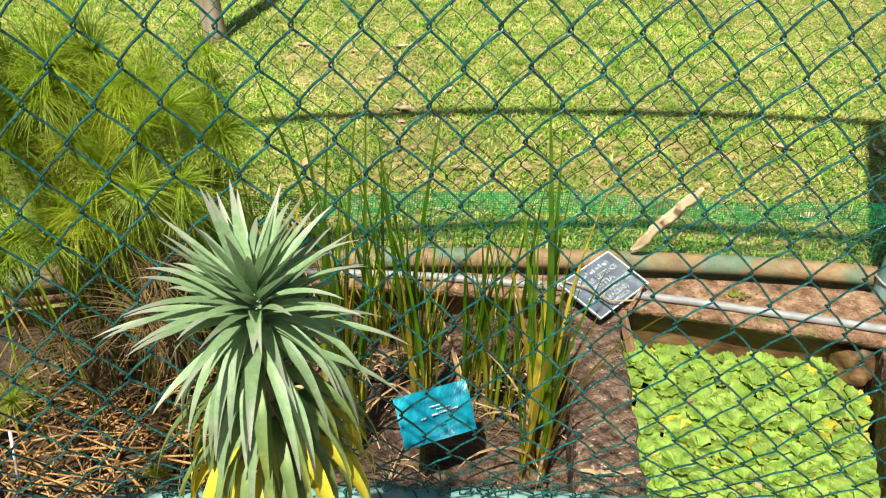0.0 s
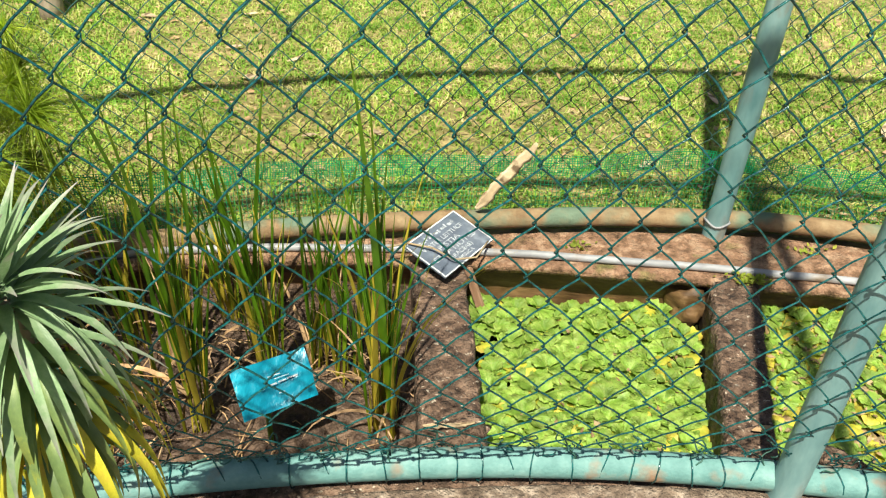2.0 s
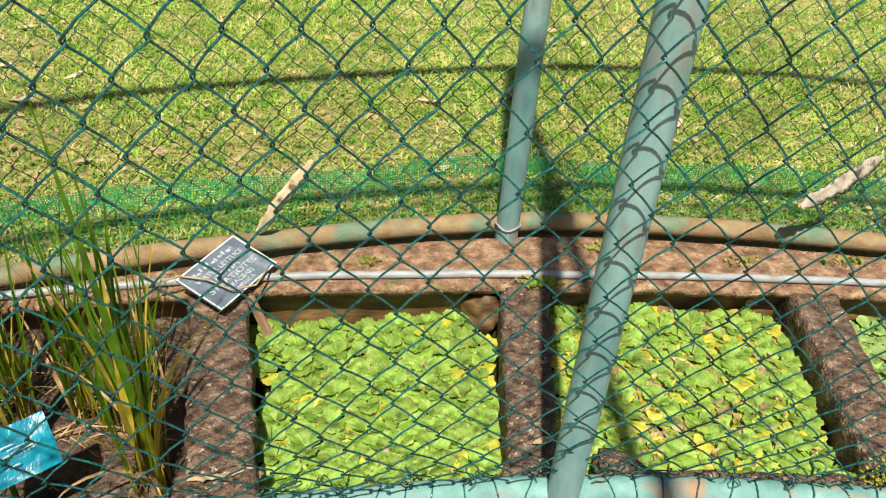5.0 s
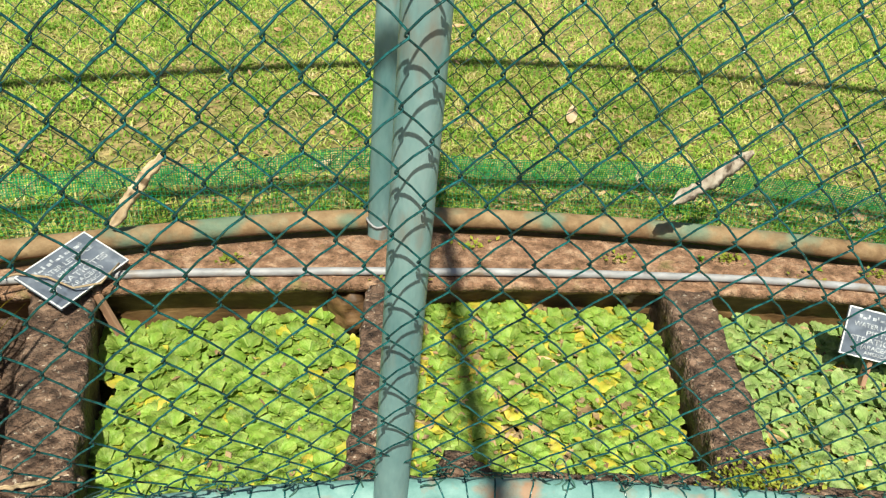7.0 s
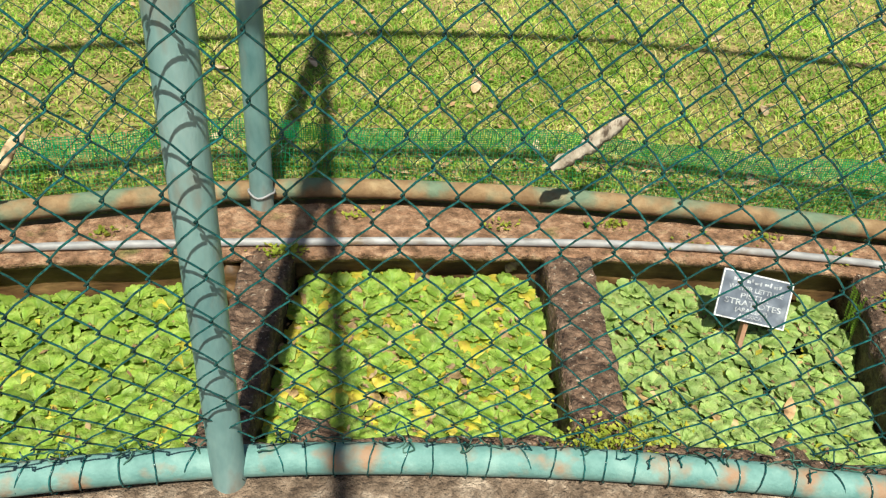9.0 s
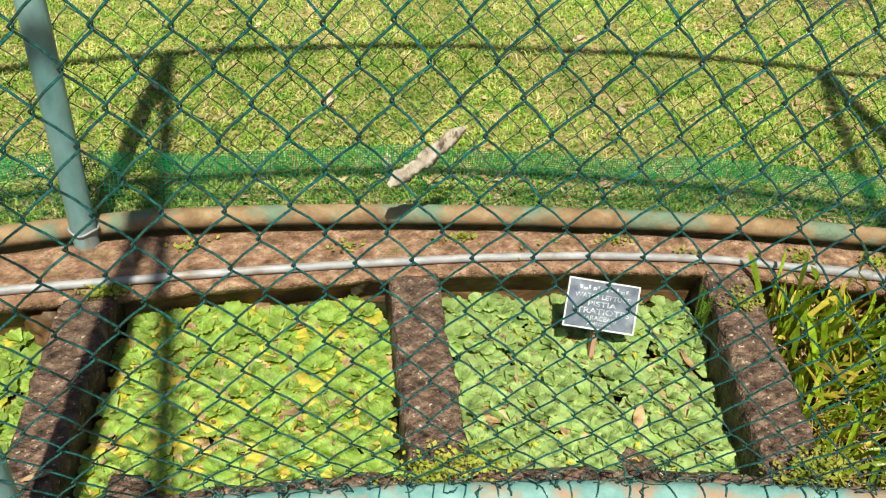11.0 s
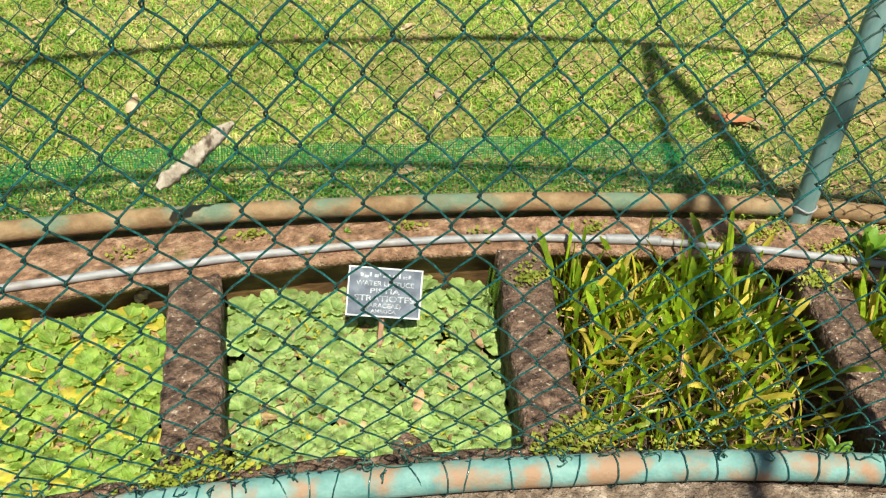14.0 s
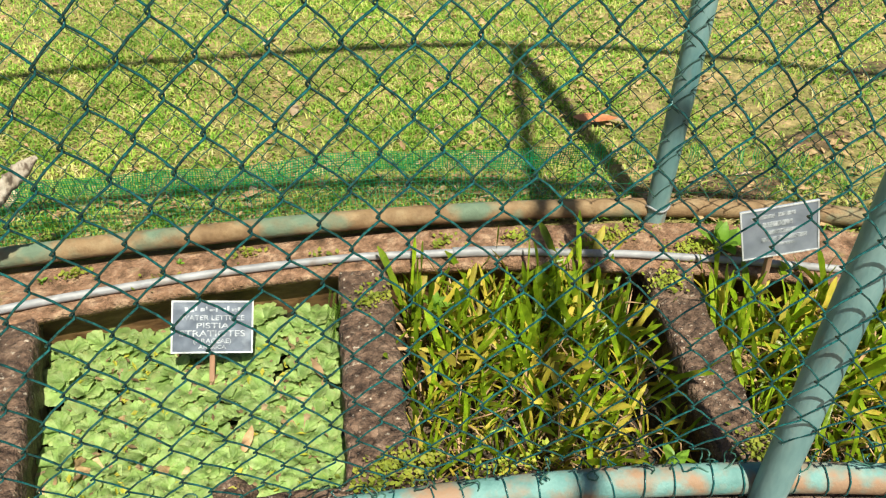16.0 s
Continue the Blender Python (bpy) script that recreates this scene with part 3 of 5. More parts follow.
tangles = [tangle(i) for i in range(9)]
az = -20.0
while az < 46:
    shared("wire_tangle", rnd.choice(tangles), near, Matrix.Translation(P(along(NEAR, az) + 0.012, az, 0.075)) @ pose(0, 0, 0, rnd.uniform(-25, 25), rnd.uniform(-25, 25), -az + rnd.uniform(-40, 40)))
    az += rnd.uniform(0.8, 1.9)

# grey hose on the coping
hose = thing("hose", "pale grey plastic hose laid along the mortar coping", "hose")
for a0, a1 in ((-16.0, 23.4), (23.4, 34.0)):
    n = int((a1 - a0) * 3.4)
    v, f = tube([P(along(SILVER, a0 + (a1 - a0) * i / n), a0 + (a1 - a0) * i / n, 0.011 + 0.003 * noise.noise(Vector((i * 0.13, a0, 0)))) for i in range(n + 1)], 0.0105, 10)
    mesh_ob("length", v, f, M_silver, hose)
v, f = tube([P(along(SILVER, 22.6 + 0.1 * i), 22.6 + 0.1 * i, 0.012) for i in range(17)], 0.0135, 12)
mesh_ob("coupling", v, f, M_silver, hose, "grey plastic coupling sleeve")

# ---- low green net ----
net = thing("garden_net", "low bright green plastic net along the lawn edge", "net")


def net_r(az, z):
    return along(FAR, az) + 0.055 + 0.012 * math.sin(az * 0.7) + 0.02 * noise.noise(Vector((az * 0.35, z * 9, 3))) + 0.05 * max(0, 0.1 - z)


def net_top(az):
    return 0.185 + 0.018 * noise.noise(Vector((az * 0.25, 1, 0))) + 0.006 * noise.noise(Vector((az * 1.7, 4, 0)))


NET_END = 27.2      # past this the net is torn and only loose strands are left


def net_strands(layer):
    v, f = [], []
    az = AZ0 + 8

    def strip(pts, w):
        n = len(v)
        for p, side in pts:
            v.append(p - side * w)
            v.append(p + side * w)
        for i in range(len(pts) - 1):
            f.append((n + 2 * i, n + 2 * i + 1, n + 2 * i + 3, n + 2 * i + 2))
    shift = 0.012 * layer
    while az < AZ1 - 10:
        if az > NET_END and noise.noise(Vector((az * 2.3, layer, 9))) < 0.12:
            az += 0.115
            continue
        side = P(1, az + 90)
        lo = 0.0 if layer == 0 else net_top(az) - 0.055
        strip([(P(net_r(az, z) + shift, az + 0.10 * noise.noise(Vector((az, z * 20, 0))), z), side) for z in np.linspace(lo, net_top(az), 6 if layer == 0 else 3)], 0.00055 if layer == 0 else 0.00085)
        az += 0.115 if layer == 0 else 0.07
    rows = 15 if layer == 0 else 9
    for k in range(rows):
        pts = []
        for i in range(361):
            a = AZ0 + 8 + (AZ1 - AZ0 - 18) * i / 360
            if a > NET_END and (layer == 1 or k % 3):
                break
            t = net_top(a) * (0.82 if a > NET_END else 1)
            z = t * k / (rows - 1) if layer == 0 else t - 0.055 * k / (rows - 1)
            pts.append((P(net_r(a, z) + shift, a, z + 0.002 * noise.noise(Vector((a * 2, k, 0)))), Vector((0, 0, 1))))
        strip(pts, 0.00055 if layer == 0 else 0.00085)
    return v, f


mesh_ob("net_cloth", *net_strands(0), M_net, net, smooth=False)["kind"] = "stuff"
mesh_ob("folded_hem", *net_strands(1), M_net, net, "denser folded top hem", smooth=False)["kind"] = "stuff"

# ---- lawn ----
def lawn(seed, count, az0, az1, r0, r1, h0, h1, w):
    rnd = np.random.RandomState(seed)
    v, f = [], []
    for _ in range(count):
        az = rnd.uniform(az0, az1)
        r = math.sqrt(rnd.uniform(r0 * r0, r1 * r1))
        b = P(r, az, -0.008)
        thin = noise.noise(Vector((b.x * 1.3, b.y * 1.3, 7)))
        if (thin < -0.22 and rnd.rand() < 0.55) or (rnd.rand() < 0.6 * min(1.0, max(0.35, (az - 6) / 22.0)) and noise.noise(Vector((b.x * 5.5, b.y * 5.5, 2))) < -0.12) or (thin < 0.25 and rnd.rand() < 0.50 * min(1.0, max(0.0, (az - 24) / 8.0))):
            continue
        h = rnd.uniform(h0, h1)
        t = rnd.uniform(0, 6.283)
        d = Vector((math.cos(t), math.sin(t), 0))
        s = Vector((-d.y, d.x, 0)) * w * rnd.uniform(0.6, 1.3)
        ln = rnd.uniform(0.5, 1.6)
        n = len(v)
        mid = b + d * h * 0.45 * ln + Vector((0, 0, h * 0.8))
        tip = b + d * h * ln * 1.25 + Vector((0, 0, h * rnd.uniform(0.55, 1.0)))
        v += [b - s, b + s, mid + s * 0.8, mid - s * 0.8, tip]
        f += [(n, n + 1, n + 2, n + 3), (n + 3, n + 2, n + 4)]
    return v, f


tagged(mesh_ob("grass", *lawn(3, 310000, -27, 47, 5.42, 8.1, 0.009, 0.025, 0.0027), M_grass, smooth=False), "short patchy lawn grass, green and straw-coloured", "grass", kind="stuff")


def bare_patch(center, rx, ry, seed):
    """A low uneven scab of trodden earth in the lawn."""
    v, f = [], []
    n, m = 48, 10
    for i in range(m + 1):
        for k in range(n):
            a = 2 * math.pi * k / n
            q = 1 + 0.28 * noise.noise(Vector((math.cos(a) * 1.5, math.sin(a) * 1.5, seed))) + 0.12 * noise.noise(Vector((math.cos(a) * 5, math.sin(a) * 5, seed)))
            p = center + Vector((math.cos(a) * rx * q, math.sin(a) * ry * q, 0)) * (i / m)
            p.z = 0.010 * (1 - (i / m) ** 3) - 0.006 * (i / m) + 0.006 * noise.noise(p * 3.0) - 0.002
            v.append(p)
    for i in range(m):
        for k in range(n):
            a, b_ = i * n + k, i * n + (k + 1) % n
            f.append((a, a + n, b_ + n, b_))
    tagged(mesh_ob("ground_patch", v, f, M_earth), "patch of bare brown trodden earth in the lawn", "ground", kind="structure")


bare_patch(P(7.32, 37.0), 0.30, 0.20, 1)
bare_patch(P(6.55, 37.6), 0.20, 0.10, 7)
bare_patch(P(5.95, 34.6), 0.16, 0.08, 4)
bare_patch(P(7.04, 32.6), 0.18, 0.12, 5)
bare_patch(P(5.56, 37.0), 0.22, 0.10, 6)
bare_patch(P(5.62, 31.5), 0.24, 0.09, 2)
bare_patch(P(7.45, 28.0), 0.30, 0.18, 3)

def lawn_litter(seed, count, az0, az1, r0, r1, mat, label):
    """Crumbs and small curled leaves lying in the grass."""
    rnd = random.Random(seed)
    v, f = [], []
    while len(f) < count:
        p = P(math.sqrt(rnd.uniform(r0 * r0, r1 * r1)), rnd.uniform(az0, az1), 0.0)
        if noise.noise(p * 2.6 + Vector((seed, 0, 0))) < rnd.uniform(-0.35, 0.25):
            continue
        p.z = rnd.uniform(0.003, 0.014)
        a, s = rnd.uniform(0, 6.283), rnd.uniform(0.006, 0.020)
        d = Vector((math.cos(a), math.sin(a), rnd.uniform(-0.3, 0.3))) * s
        w = Vector((-math.sin(a), math.cos(a), rnd.uniform(-0.5, 0.5))) * s * rnd.uniform(0.25, 0.6)
        n = len(v)
        v += [p - d, p + w + Vector((0, 0, 0.005)), p + d, p - w]
        f.append((n, n + 1, n + 2, n + 3))
    tagged(mesh_ob("lawn_litter", v, f, mat, smooth=False), label, "leaf litter", kind="stuff")


# ---- plant helpers ----
def blade(length, width, bend, n=7, fold=0.25, shape=None, twist=0.0, across=2, early=False):
    """A ribbon leaf from the origin, rising along z and bending towards +x, most near its foot if early. shape(t) is its width from 0 to 1."""
    v, f = [], []
    p, ang = Vector((0, 0, 0)), 0.0
    for i in range(n + 1):
        t = i / n
        w = width * (shape(t) if shape else (1 - t ** 2.2) * (0.55 + 0.45 * min(1, t * 5)))
        d = Vector((math.sin(ang), 0, math.cos(ang)))
        nrm = Vector((-math.cos(ang), 0, math.sin(ang)))
        s = Vector((0, 1, 0)) * math.cos(twist * t) + nrm * math.sin(twist * t)
        for k in range(across + 1):
            u = 2 * k / across - 1
            v.append(p + s * w * 0.5 * u + nrm * abs(u) * w * fold * 0.5)
        p = p + d * length / n
        ang += bend / n * (2 * (1 - t) if early else 0.5 + t)
    m = across + 1
    for i in range(n):
        for k in range(across):
            a = i * m + k
            f.append((a, a + 1, a + m + 1, a + m))
    return v, f


def leaf_mesh(name, vf, mat):
    me = bpy.data.meshes.new(name)
    me.from_pydata([tuple(p) for p in vf[0]], [], vf[1])
    me.materials.append(mat)
    me.shade_smooth()
    return me


def lettuce_leaf(seed):
    """A broad fan-shaped leaf with ribs fanning to a scalloped, rolled rim, from the origin along +x."""
    rnd = random.Random(seed)
    v, f = [], []
    n, m = 6, 10
    ph, ribs = rnd.uniform(0, 6), rnd.choice((8.0, 9.5, 11.0))
    for i in range(n + 1):
        t = i / n
        half = 0.006 + 0.0215 * math.sin(min(1.0, t * 1.05) * math.pi * 0.56) ** 1.3
        for k in range(m + 1):
            u = 2 * k / m - 1
            x = 0.047 * t * (1 - 0.30 * u * u * t ** 1.5) + 0.0016 * math.cos(u * ribs + ph) * t * t
            y = half * u * (1 - 0.30 * max(0.0, t - 0.7) * 3.3 * abs(u) ** 2)
            z = 0.0026 * math.cos(u * ribs + ph) * t ** 1.5 + 0.016 * t - 0.017 * t ** 3 + 0.0060 * u * u * (0.4 + 0.6 * t) - 0.003 * max(0.0, t - 0.8) * 5 * u * u
            v.append(Vector((x, y, z)))
    for i in range(n):
        for k in range(m):
            a = i * (m + 1) + k
            f.append((a, a + m + 1, a + m + 2, a + 1))
    return v, f


LET = {mat: [leaf_mesh("leaf", lettuce_leaf(10 + i), mat) for i in range(6)] for mat in (M_lettuce, M_lettuce_pale, M_lettuce_yellow, M_lettuce_dry)}


def rosette(seed, mat, yellow, label):
    rnd = random.Random(seed)
    root = thing("water_lettuce", label, "water plant", "floating water lettuce")
    n = rnd.choice((8, 9, 9, 10))
    for k in range(n):
        outer = k < n - 4
        use = M_lettuce_yellow if rnd.random() < yellow and outer else mat
        if outer and rnd.random() < 0.06:
            use = M_lettuce_dry
        s = rnd.uniform(0.80, 1.08) if outer else rnd.uniform(0.48, 0.72)
        tilt = rnd.uniform(-6, 8) if outer else rnd.uniform(16, 40)
        m = pose(0, 0, 0.004 if outer else 0.010, 0, 0, k * 137.5 + rnd.uniform(-20, 20)) @ pose(0.004, 0, 0, rnd.uniform(-8, 8), -tilt, 0) @ Matrix.Scale(s, 4)
        shared("leaf", rnd.choice(LET[use]), root, m)
    return root


def fill_tank(seed, d0, d1, z, mat, yellow, step, label, keep, near=4.603):
    """Lettuce side by side between two dividers."""
    rnd = random.Random(seed)
    kinds = [rosette(seed * 10 + i, mat, yellow, label) for i in range(6)]
    spots = []
    for _ in range(7000):
        t = rnd.uniform(0, 1)
        r = near + (edge(0.5 * (d0[3] + d1[2])) - near + 0.003) * t
        a0 = d0[1] + (d0[3] - d0[1]) * t + math.degrees(0.028 / r)
        a1 = d1[0] + (d1[2] - d1[0]) * t - math.degrees(0.026 / r)
        p = P(r, rnd.uniform(a0, a1), z)
        if all((p - q).length > step for q in spots) and keep(p):
            spots.append(p)
    for i, p in enumerate(spots):
        m = Matrix.Translation(p + Vector((0, 0, rnd.uniform(-0.007, 0.007)))) @ pose(0, 0, 0, rnd.uniform(-6, 6), rnd.uniform(-6, 6), rnd.uniform(0, 360)) @ Matrix.Scale(rnd.uniform(0.92, 1.24), 4)
        if i < len(kinds):
            kinds[i].matrix_basis = m
        else:
            copy_thing(kinds[i % len(kinds)], m)


def free(*holes):
    return lambda p: all(math.hypot(p.x - x, p.y - y) > r for x, y, r in holes)


fill_tank(1, DIVIDERS[0], DIVIDERS[1], -0.136, M_lettuce, 0.10, 0.0455, "bright green water lettuce with some yellow leaves floating in a tank", free((0.16, 5.12, 0.055), (-0.40, 5.17, 0.03)), 4.618)
fill_tank(2, DIVIDERS[1], DIVIDERS[2], -0.103, M_lettuce, 0.30, 0.0455, "yellowing green water lettuce floating in a sunlit tank", free((0.30, 4.64, 0.05)))
fill_tank(3, DIVIDERS[2], DIVIDERS[3], -0.132, M_lettuce_pale, 0.10, 0.0455, "pale green water lettuce floating in a tank", free((1.366, 4.79, 0.028), (1.335, 4.49, 0.055), (1.62, 4.66, 0.035)))

def litter(seed, az0, az1, z, count, mat, label):
    """Crumbs of withered leaf lying between and on the floating leaves."""
    rnd = random.Random(seed)
    v, f = [], []
    for _ in range(count):
        p = P(rnd.uniform(4.62, 5.12), rnd.uniform(az0, az1), z + rnd.uniform(-0.004, 0.016))
        a, s = rnd.uniform(0, 6.283), rnd.uniform(0.004, 0.014)
        d = Vector((math.cos(a), math.sin(a), rnd.uniform(-0.3, 0.4))) * s
        w = Vector((-math.sin(a), math.cos(a), rnd.uniform(-0.5, 0.5))) * s * rnd.uniform(0.25, 0.6)
        n = len(v)
        v += [p - d, p + w + Vector((0, 0, 0.004)), p + d, p - w]
        f.append((n, n + 1, n + 2, n + 3))
    tagged(mesh_ob("leaf_litter", v, f, mat, smooth=False), label, "leaf litter", kind="stuff")


for i, (a0, a1, z) in enumerate(((-4.2, 1.2, -0.132), (3.0, 9.9, -0.090), (12.4, 18.8, -0.119))):
    litter(50 + i, a0, a1, z, 280, M_lettuce_dry, "brown crumbs of withered leaf among floating lettuce")
    litter(60 + i, a0, a1, z, 190, M_lettuce_yellow, "yellow scraps of leaf among floating lettuce")

# lumps of mortar and mud in the tank corners
def lump(p, sx, sy, sz, mat, label, seed):
    bm = bmesh.new()
    bmesh.ops.create_icosphere(bm, subdivisions=3, radius=1)
    for q in bm.verts:
        q.co = Vector((q.co.x * sx, q.co.y * sy, q.co.z * sz)) * (1 + 0.45 * noise.noise(q.co * 1.6 + Vector((seed, 0, 0))) + 0.22 * noise.noise(q.co * 4) + 0.10 * noise.noise(q.co * 11))
    me = bpy.data.meshes.new("mud_lump")
    bm.to_mesh(me)
    bm.free()
    me.materials.append(mat)
    me.shade_smooth()
    ob = new("mud_lump", me)
    ob.matrix_basis = Matrix.Translation(p) @ pose(0, 0, 0, 0, 0, seed * 40)
    tagged(ob, label, "mud")


lump(P(5.175, 1.70, -0.095), 0.05, 0.055, 0.062, M_wall, "brown mortar lump in the corner of a tank", 1)
lump(P(4.60, 1.7, -0.03), 0.085, 0.05, 0.028, M_conc, "brown mud lump against the tank wall", 2)
lump(P(4.60, 4.1, -0.04), 0.07, 0.045, 0.028, M_conc, "brown mud lump against the tank wall", 3)
lump(P(4.66, 16.5, -0.125), 0.045, 0.06, 0.03, M_conc, "brown mud lump at the edge of the floating plants", 4)
lump(P(4.62, -5.6, -0.03), 0.10, 0.05, 0.03, M_conc, "brown mud heaped at the end of a divider", 6)
lump(P(4.63, 29.6, -0.03), 0.06, 0.05, 0.03, M_conc, "brown mud heaped at the end of a divider", 7)


# ---- clumps of straps and paddles ----
def clump(name, label, cat, group, meshes, pick, count, lean, seed, spread=0.012, scale=(0.75, 1.1), part_name="leaf"):
    rnd = random.Random(seed)
    root = thing(name, label, cat, group)
    for k in range(count):
        a = rnd.uniform(0, 360)
        s = rnd.uniform(*scale)
        m = pose(rnd.uniform(-spread, spread), rnd.uniform(-spread, spread), 0, 0, 0, a) @ pose(0, 0, 0, rnd.uniform(-6, 6), rnd.uniform(*lean), 0) @ Matrix.Diagonal((s, s * rnd.uniform(0.8, 1.2), s, 1))
        shared(part_name, rnd.choice(meshes[pick(rnd)]), root, m)
    return root


def paddle_shape(t):
    """Narrow stalk, widest near the blunt tip, with an uneven edge."""
    w = 0.28 + 0.72 * min(1.0, max(0.0, (t - 0.18) / 0.45)) ** 0.8
    if t > 0.86:
        w *= math.sqrt(max(0.02, 1 - ((t - 0.86) / 0.145) ** 2))
    return w * (1 + 0.14 * math.sin(t * 23))


PAD = {0: [leaf_mesh("leaf", blade(0.20, w, b, 12, 0.35, paddle_shape, tw), M_paddle) for b, tw, w in ((0.15, 0.6, 0.0098), (0.4, -0.9, 0.0125), (0.9, 1.2, 0.0085), (0.3, 2.2, 0.0105), (1.5, 0.7, 0.009))],
       1: [leaf_mesh("leaf", blade(0.18, 0.011, b, 12, 0.45, paddle_shape, tw), M_paddle_old) for b, tw in ((0.7, 0.5), (1.5, -0.8))],
       2: [leaf_mesh("leaf", blade(0.15, 0.007, b, 6, 0.3, None, tw), M_straw) for b, tw in ((1.6, 0.5), (2.6, -0.8), (1.0, 1))]}


def pick_paddle(rnd):
    x = rnd.random()
    return 0 if x < 0.53 else (1 if x < 0.79 else 2)


def paddle_bed(seed, d0, d1, label):
    rnd = random.Random(seed)
    kinds = [clump("paddle_plant", label, "water plant", "paddle-leaved plants", PAD, pick_paddle, rnd.choice((11, 13, 15)), (1, 32), seed * 20 + i) for i in range(7)]
    spots = []
    for _ in range(2500):
        t = rnd.uniform(0, 1)
        r = 4.63 + (edge(0.5 * (d0[3] + d1[2])) - 4.65) * t
        a0 = d0[1] + (d0[3] - d0[1]) * t + math.degrees(0.035 / r)
        a1 = d1[0] + (d1[2] - d1[0]) * t - math.degrees(0.055 / r)
        p = P(r, rnd.uniform(a0, a1), -0.18)
        if all((p - q).length > (0.047 if t > 0.5 else 0.060) for q in spots):
            spots.append(p)
    for i, p in enumerate(spots):
        far_k = (math.hypot(p.x, p.y) - 4.63) / 0.49
        s = rnd.uniform(0.70, 1.0) + 0.34 * far_k
        m = Matrix.Translation(p) @ pose(0, 0, 0, rnd.uniform(-12, 4), rnd.uniform(-10, 10), rnd.uniform(0, 360)) @ Matrix.Scale(s, 4)
        if i < len(kinds):
            kinds[i].matrix_basis = m
        else:
            copy_thing(kinds[i % len(kinds)], m)


paddle_bed(4, DIVIDERS[3], DIVIDERS[4], "upright green paddle-leaved water plant with some yellow leaves")
paddle_bed(5, DIVIDERS[4], DIVIDERS[5], "upright green paddle-leaved water plant with some yellow leaves")

REED = {0: [leaf_mesh("leaf", blade(1.0, 0.0150, b, 12, 0.35, lambda t: 0.5 + 0.5 * min(1, t * 3) if t < 0.45 else max(0.02, (1 - t) / 0.55) ** 0.7, tw), M_reed) for b, tw in ((0.05, 0.3), (0.15, -0.7), (0.3, 1.4), (0.12, 0.9))],
        1: [leaf_mesh("leaf", blade(0.8, 0.017, b, 12, 0.3, lambda t: 0.5 + 0.5 * min(1, t * 3) if t < 0.4 else max(0.02, (1 - t) / 0.6), tw), M_reed_old) for b, tw in ((0.3, 0.8), (0.9, -0.9))],
        2: [leaf_mesh("leaf", blade(0.55, 0.018, b, 12, 0.3, None, tw), M_straw) for b, tw in ((2.2, 0.8), (3.2, -0.9))]}


def pick_reed(rnd):
    x = rnd.random()
    return 0 if x < 0.54 else (1 if x < 0.84 else 2)


for i, (x, y, n, h) in enumerate([(-0.605, 4.70, 17, 0.82), (-0.60, 4.735, 12, 0.72), (-0.768, 4.89, 20, 0.58), (-0.70, 4.86, 18, 0.56), (-1.004, 4.70, 16, 0.82), (-1.09, 4.895, 18, 0.66),
                                   (-0.914, 4.95, 22, 0.64), (-1.215, 4.94, 12, 0.66), (-0.86, 4.82, 14, 0.6), (-0.65, 5.02, 9, 0.48), (-1.02, 5.05, 14, 0.52), (-1.13, 4.76, 9, 0.6)]):
    c = clump("reed_clump", "clump of tall green strap-leaved reeds yellowing at the foot", "reed", "reeds in the soil tank", REED, pick_reed, int(n * 1.5), (0.5, 4.2 if i < 2 else 5.5), 300 + i, 0.030, (0.42 * h, 1.14 * h))
    c.matrix_basis = Matrix.Translation((x, y, -0.125))


# dry stalks on the soil
def straw(seed, count, az0, az1, r0, r1, z0, z1, l0, l1, w=0.0022, rise=0.35):
    rnd = random.Random(seed)
    parts = []
    for _ in range(count):
        p = P(rnd.uniform(r0, r1), rnd.uniform(az0, az1), rnd.uniform(z0, z1))
        t = rnd.uniform(0, 6.283)
        d = Vector((math.cos(t), math.sin(t), rnd.uniform(-rise, rise))).normalized()
        ln = rnd.uniform(l0, l1)
        q = p + d * ln * 0.5 + Vector((0, 0, rnd.uniform(-0.01, 0.03)))
        parts.append(tube([p, q, p + d * ln + Vector((0, 0, rnd.uniform(-0.02, 0.01)))], w * rnd.uniform(0.5, 1.2), 4))
    return join(*parts)


tagged(mesh_ob("dry_stalks", *straw(8, 230, -21.5, -14.6, 4.62, 4.98, -0.10, 0.04, 0.08, 0.30, 0.0026, 0.35), M_gold), "heap of fallen golden-brown papyrus stalks on dark soil", "dead stalks", kind="stuff")
tagged(mesh_ob("dry_stalks", *straw(9, 115, -14.5, -7, 4.62, 5.12, -0.115, -0.08, 0.03, 0.16, 0.0018, 0.2), M_straw), "scattered dry straw and dead leaves on wet soil", "dead stalks", kind="stuff")
tagged(mesh_ob("dry_stalks", *straw(10, 300, 21, 37, 4.62, 5.1, -0.17, -0.05, 0.03, 0.12, 0.0018, 0.5), M_straw), "dead brown leaves among the paddle-leaved plants", "dead stalks", kind="stuff")
tagged(mesh_ob("white_stick", *tube([(-1.555, 4.412, 0.14), (-1.566, 4.409, 0.06), (-1.580, 4.406, -0.03)], 0.003, 8), M_white), "thin white stick standing at the tank edge", "stick")


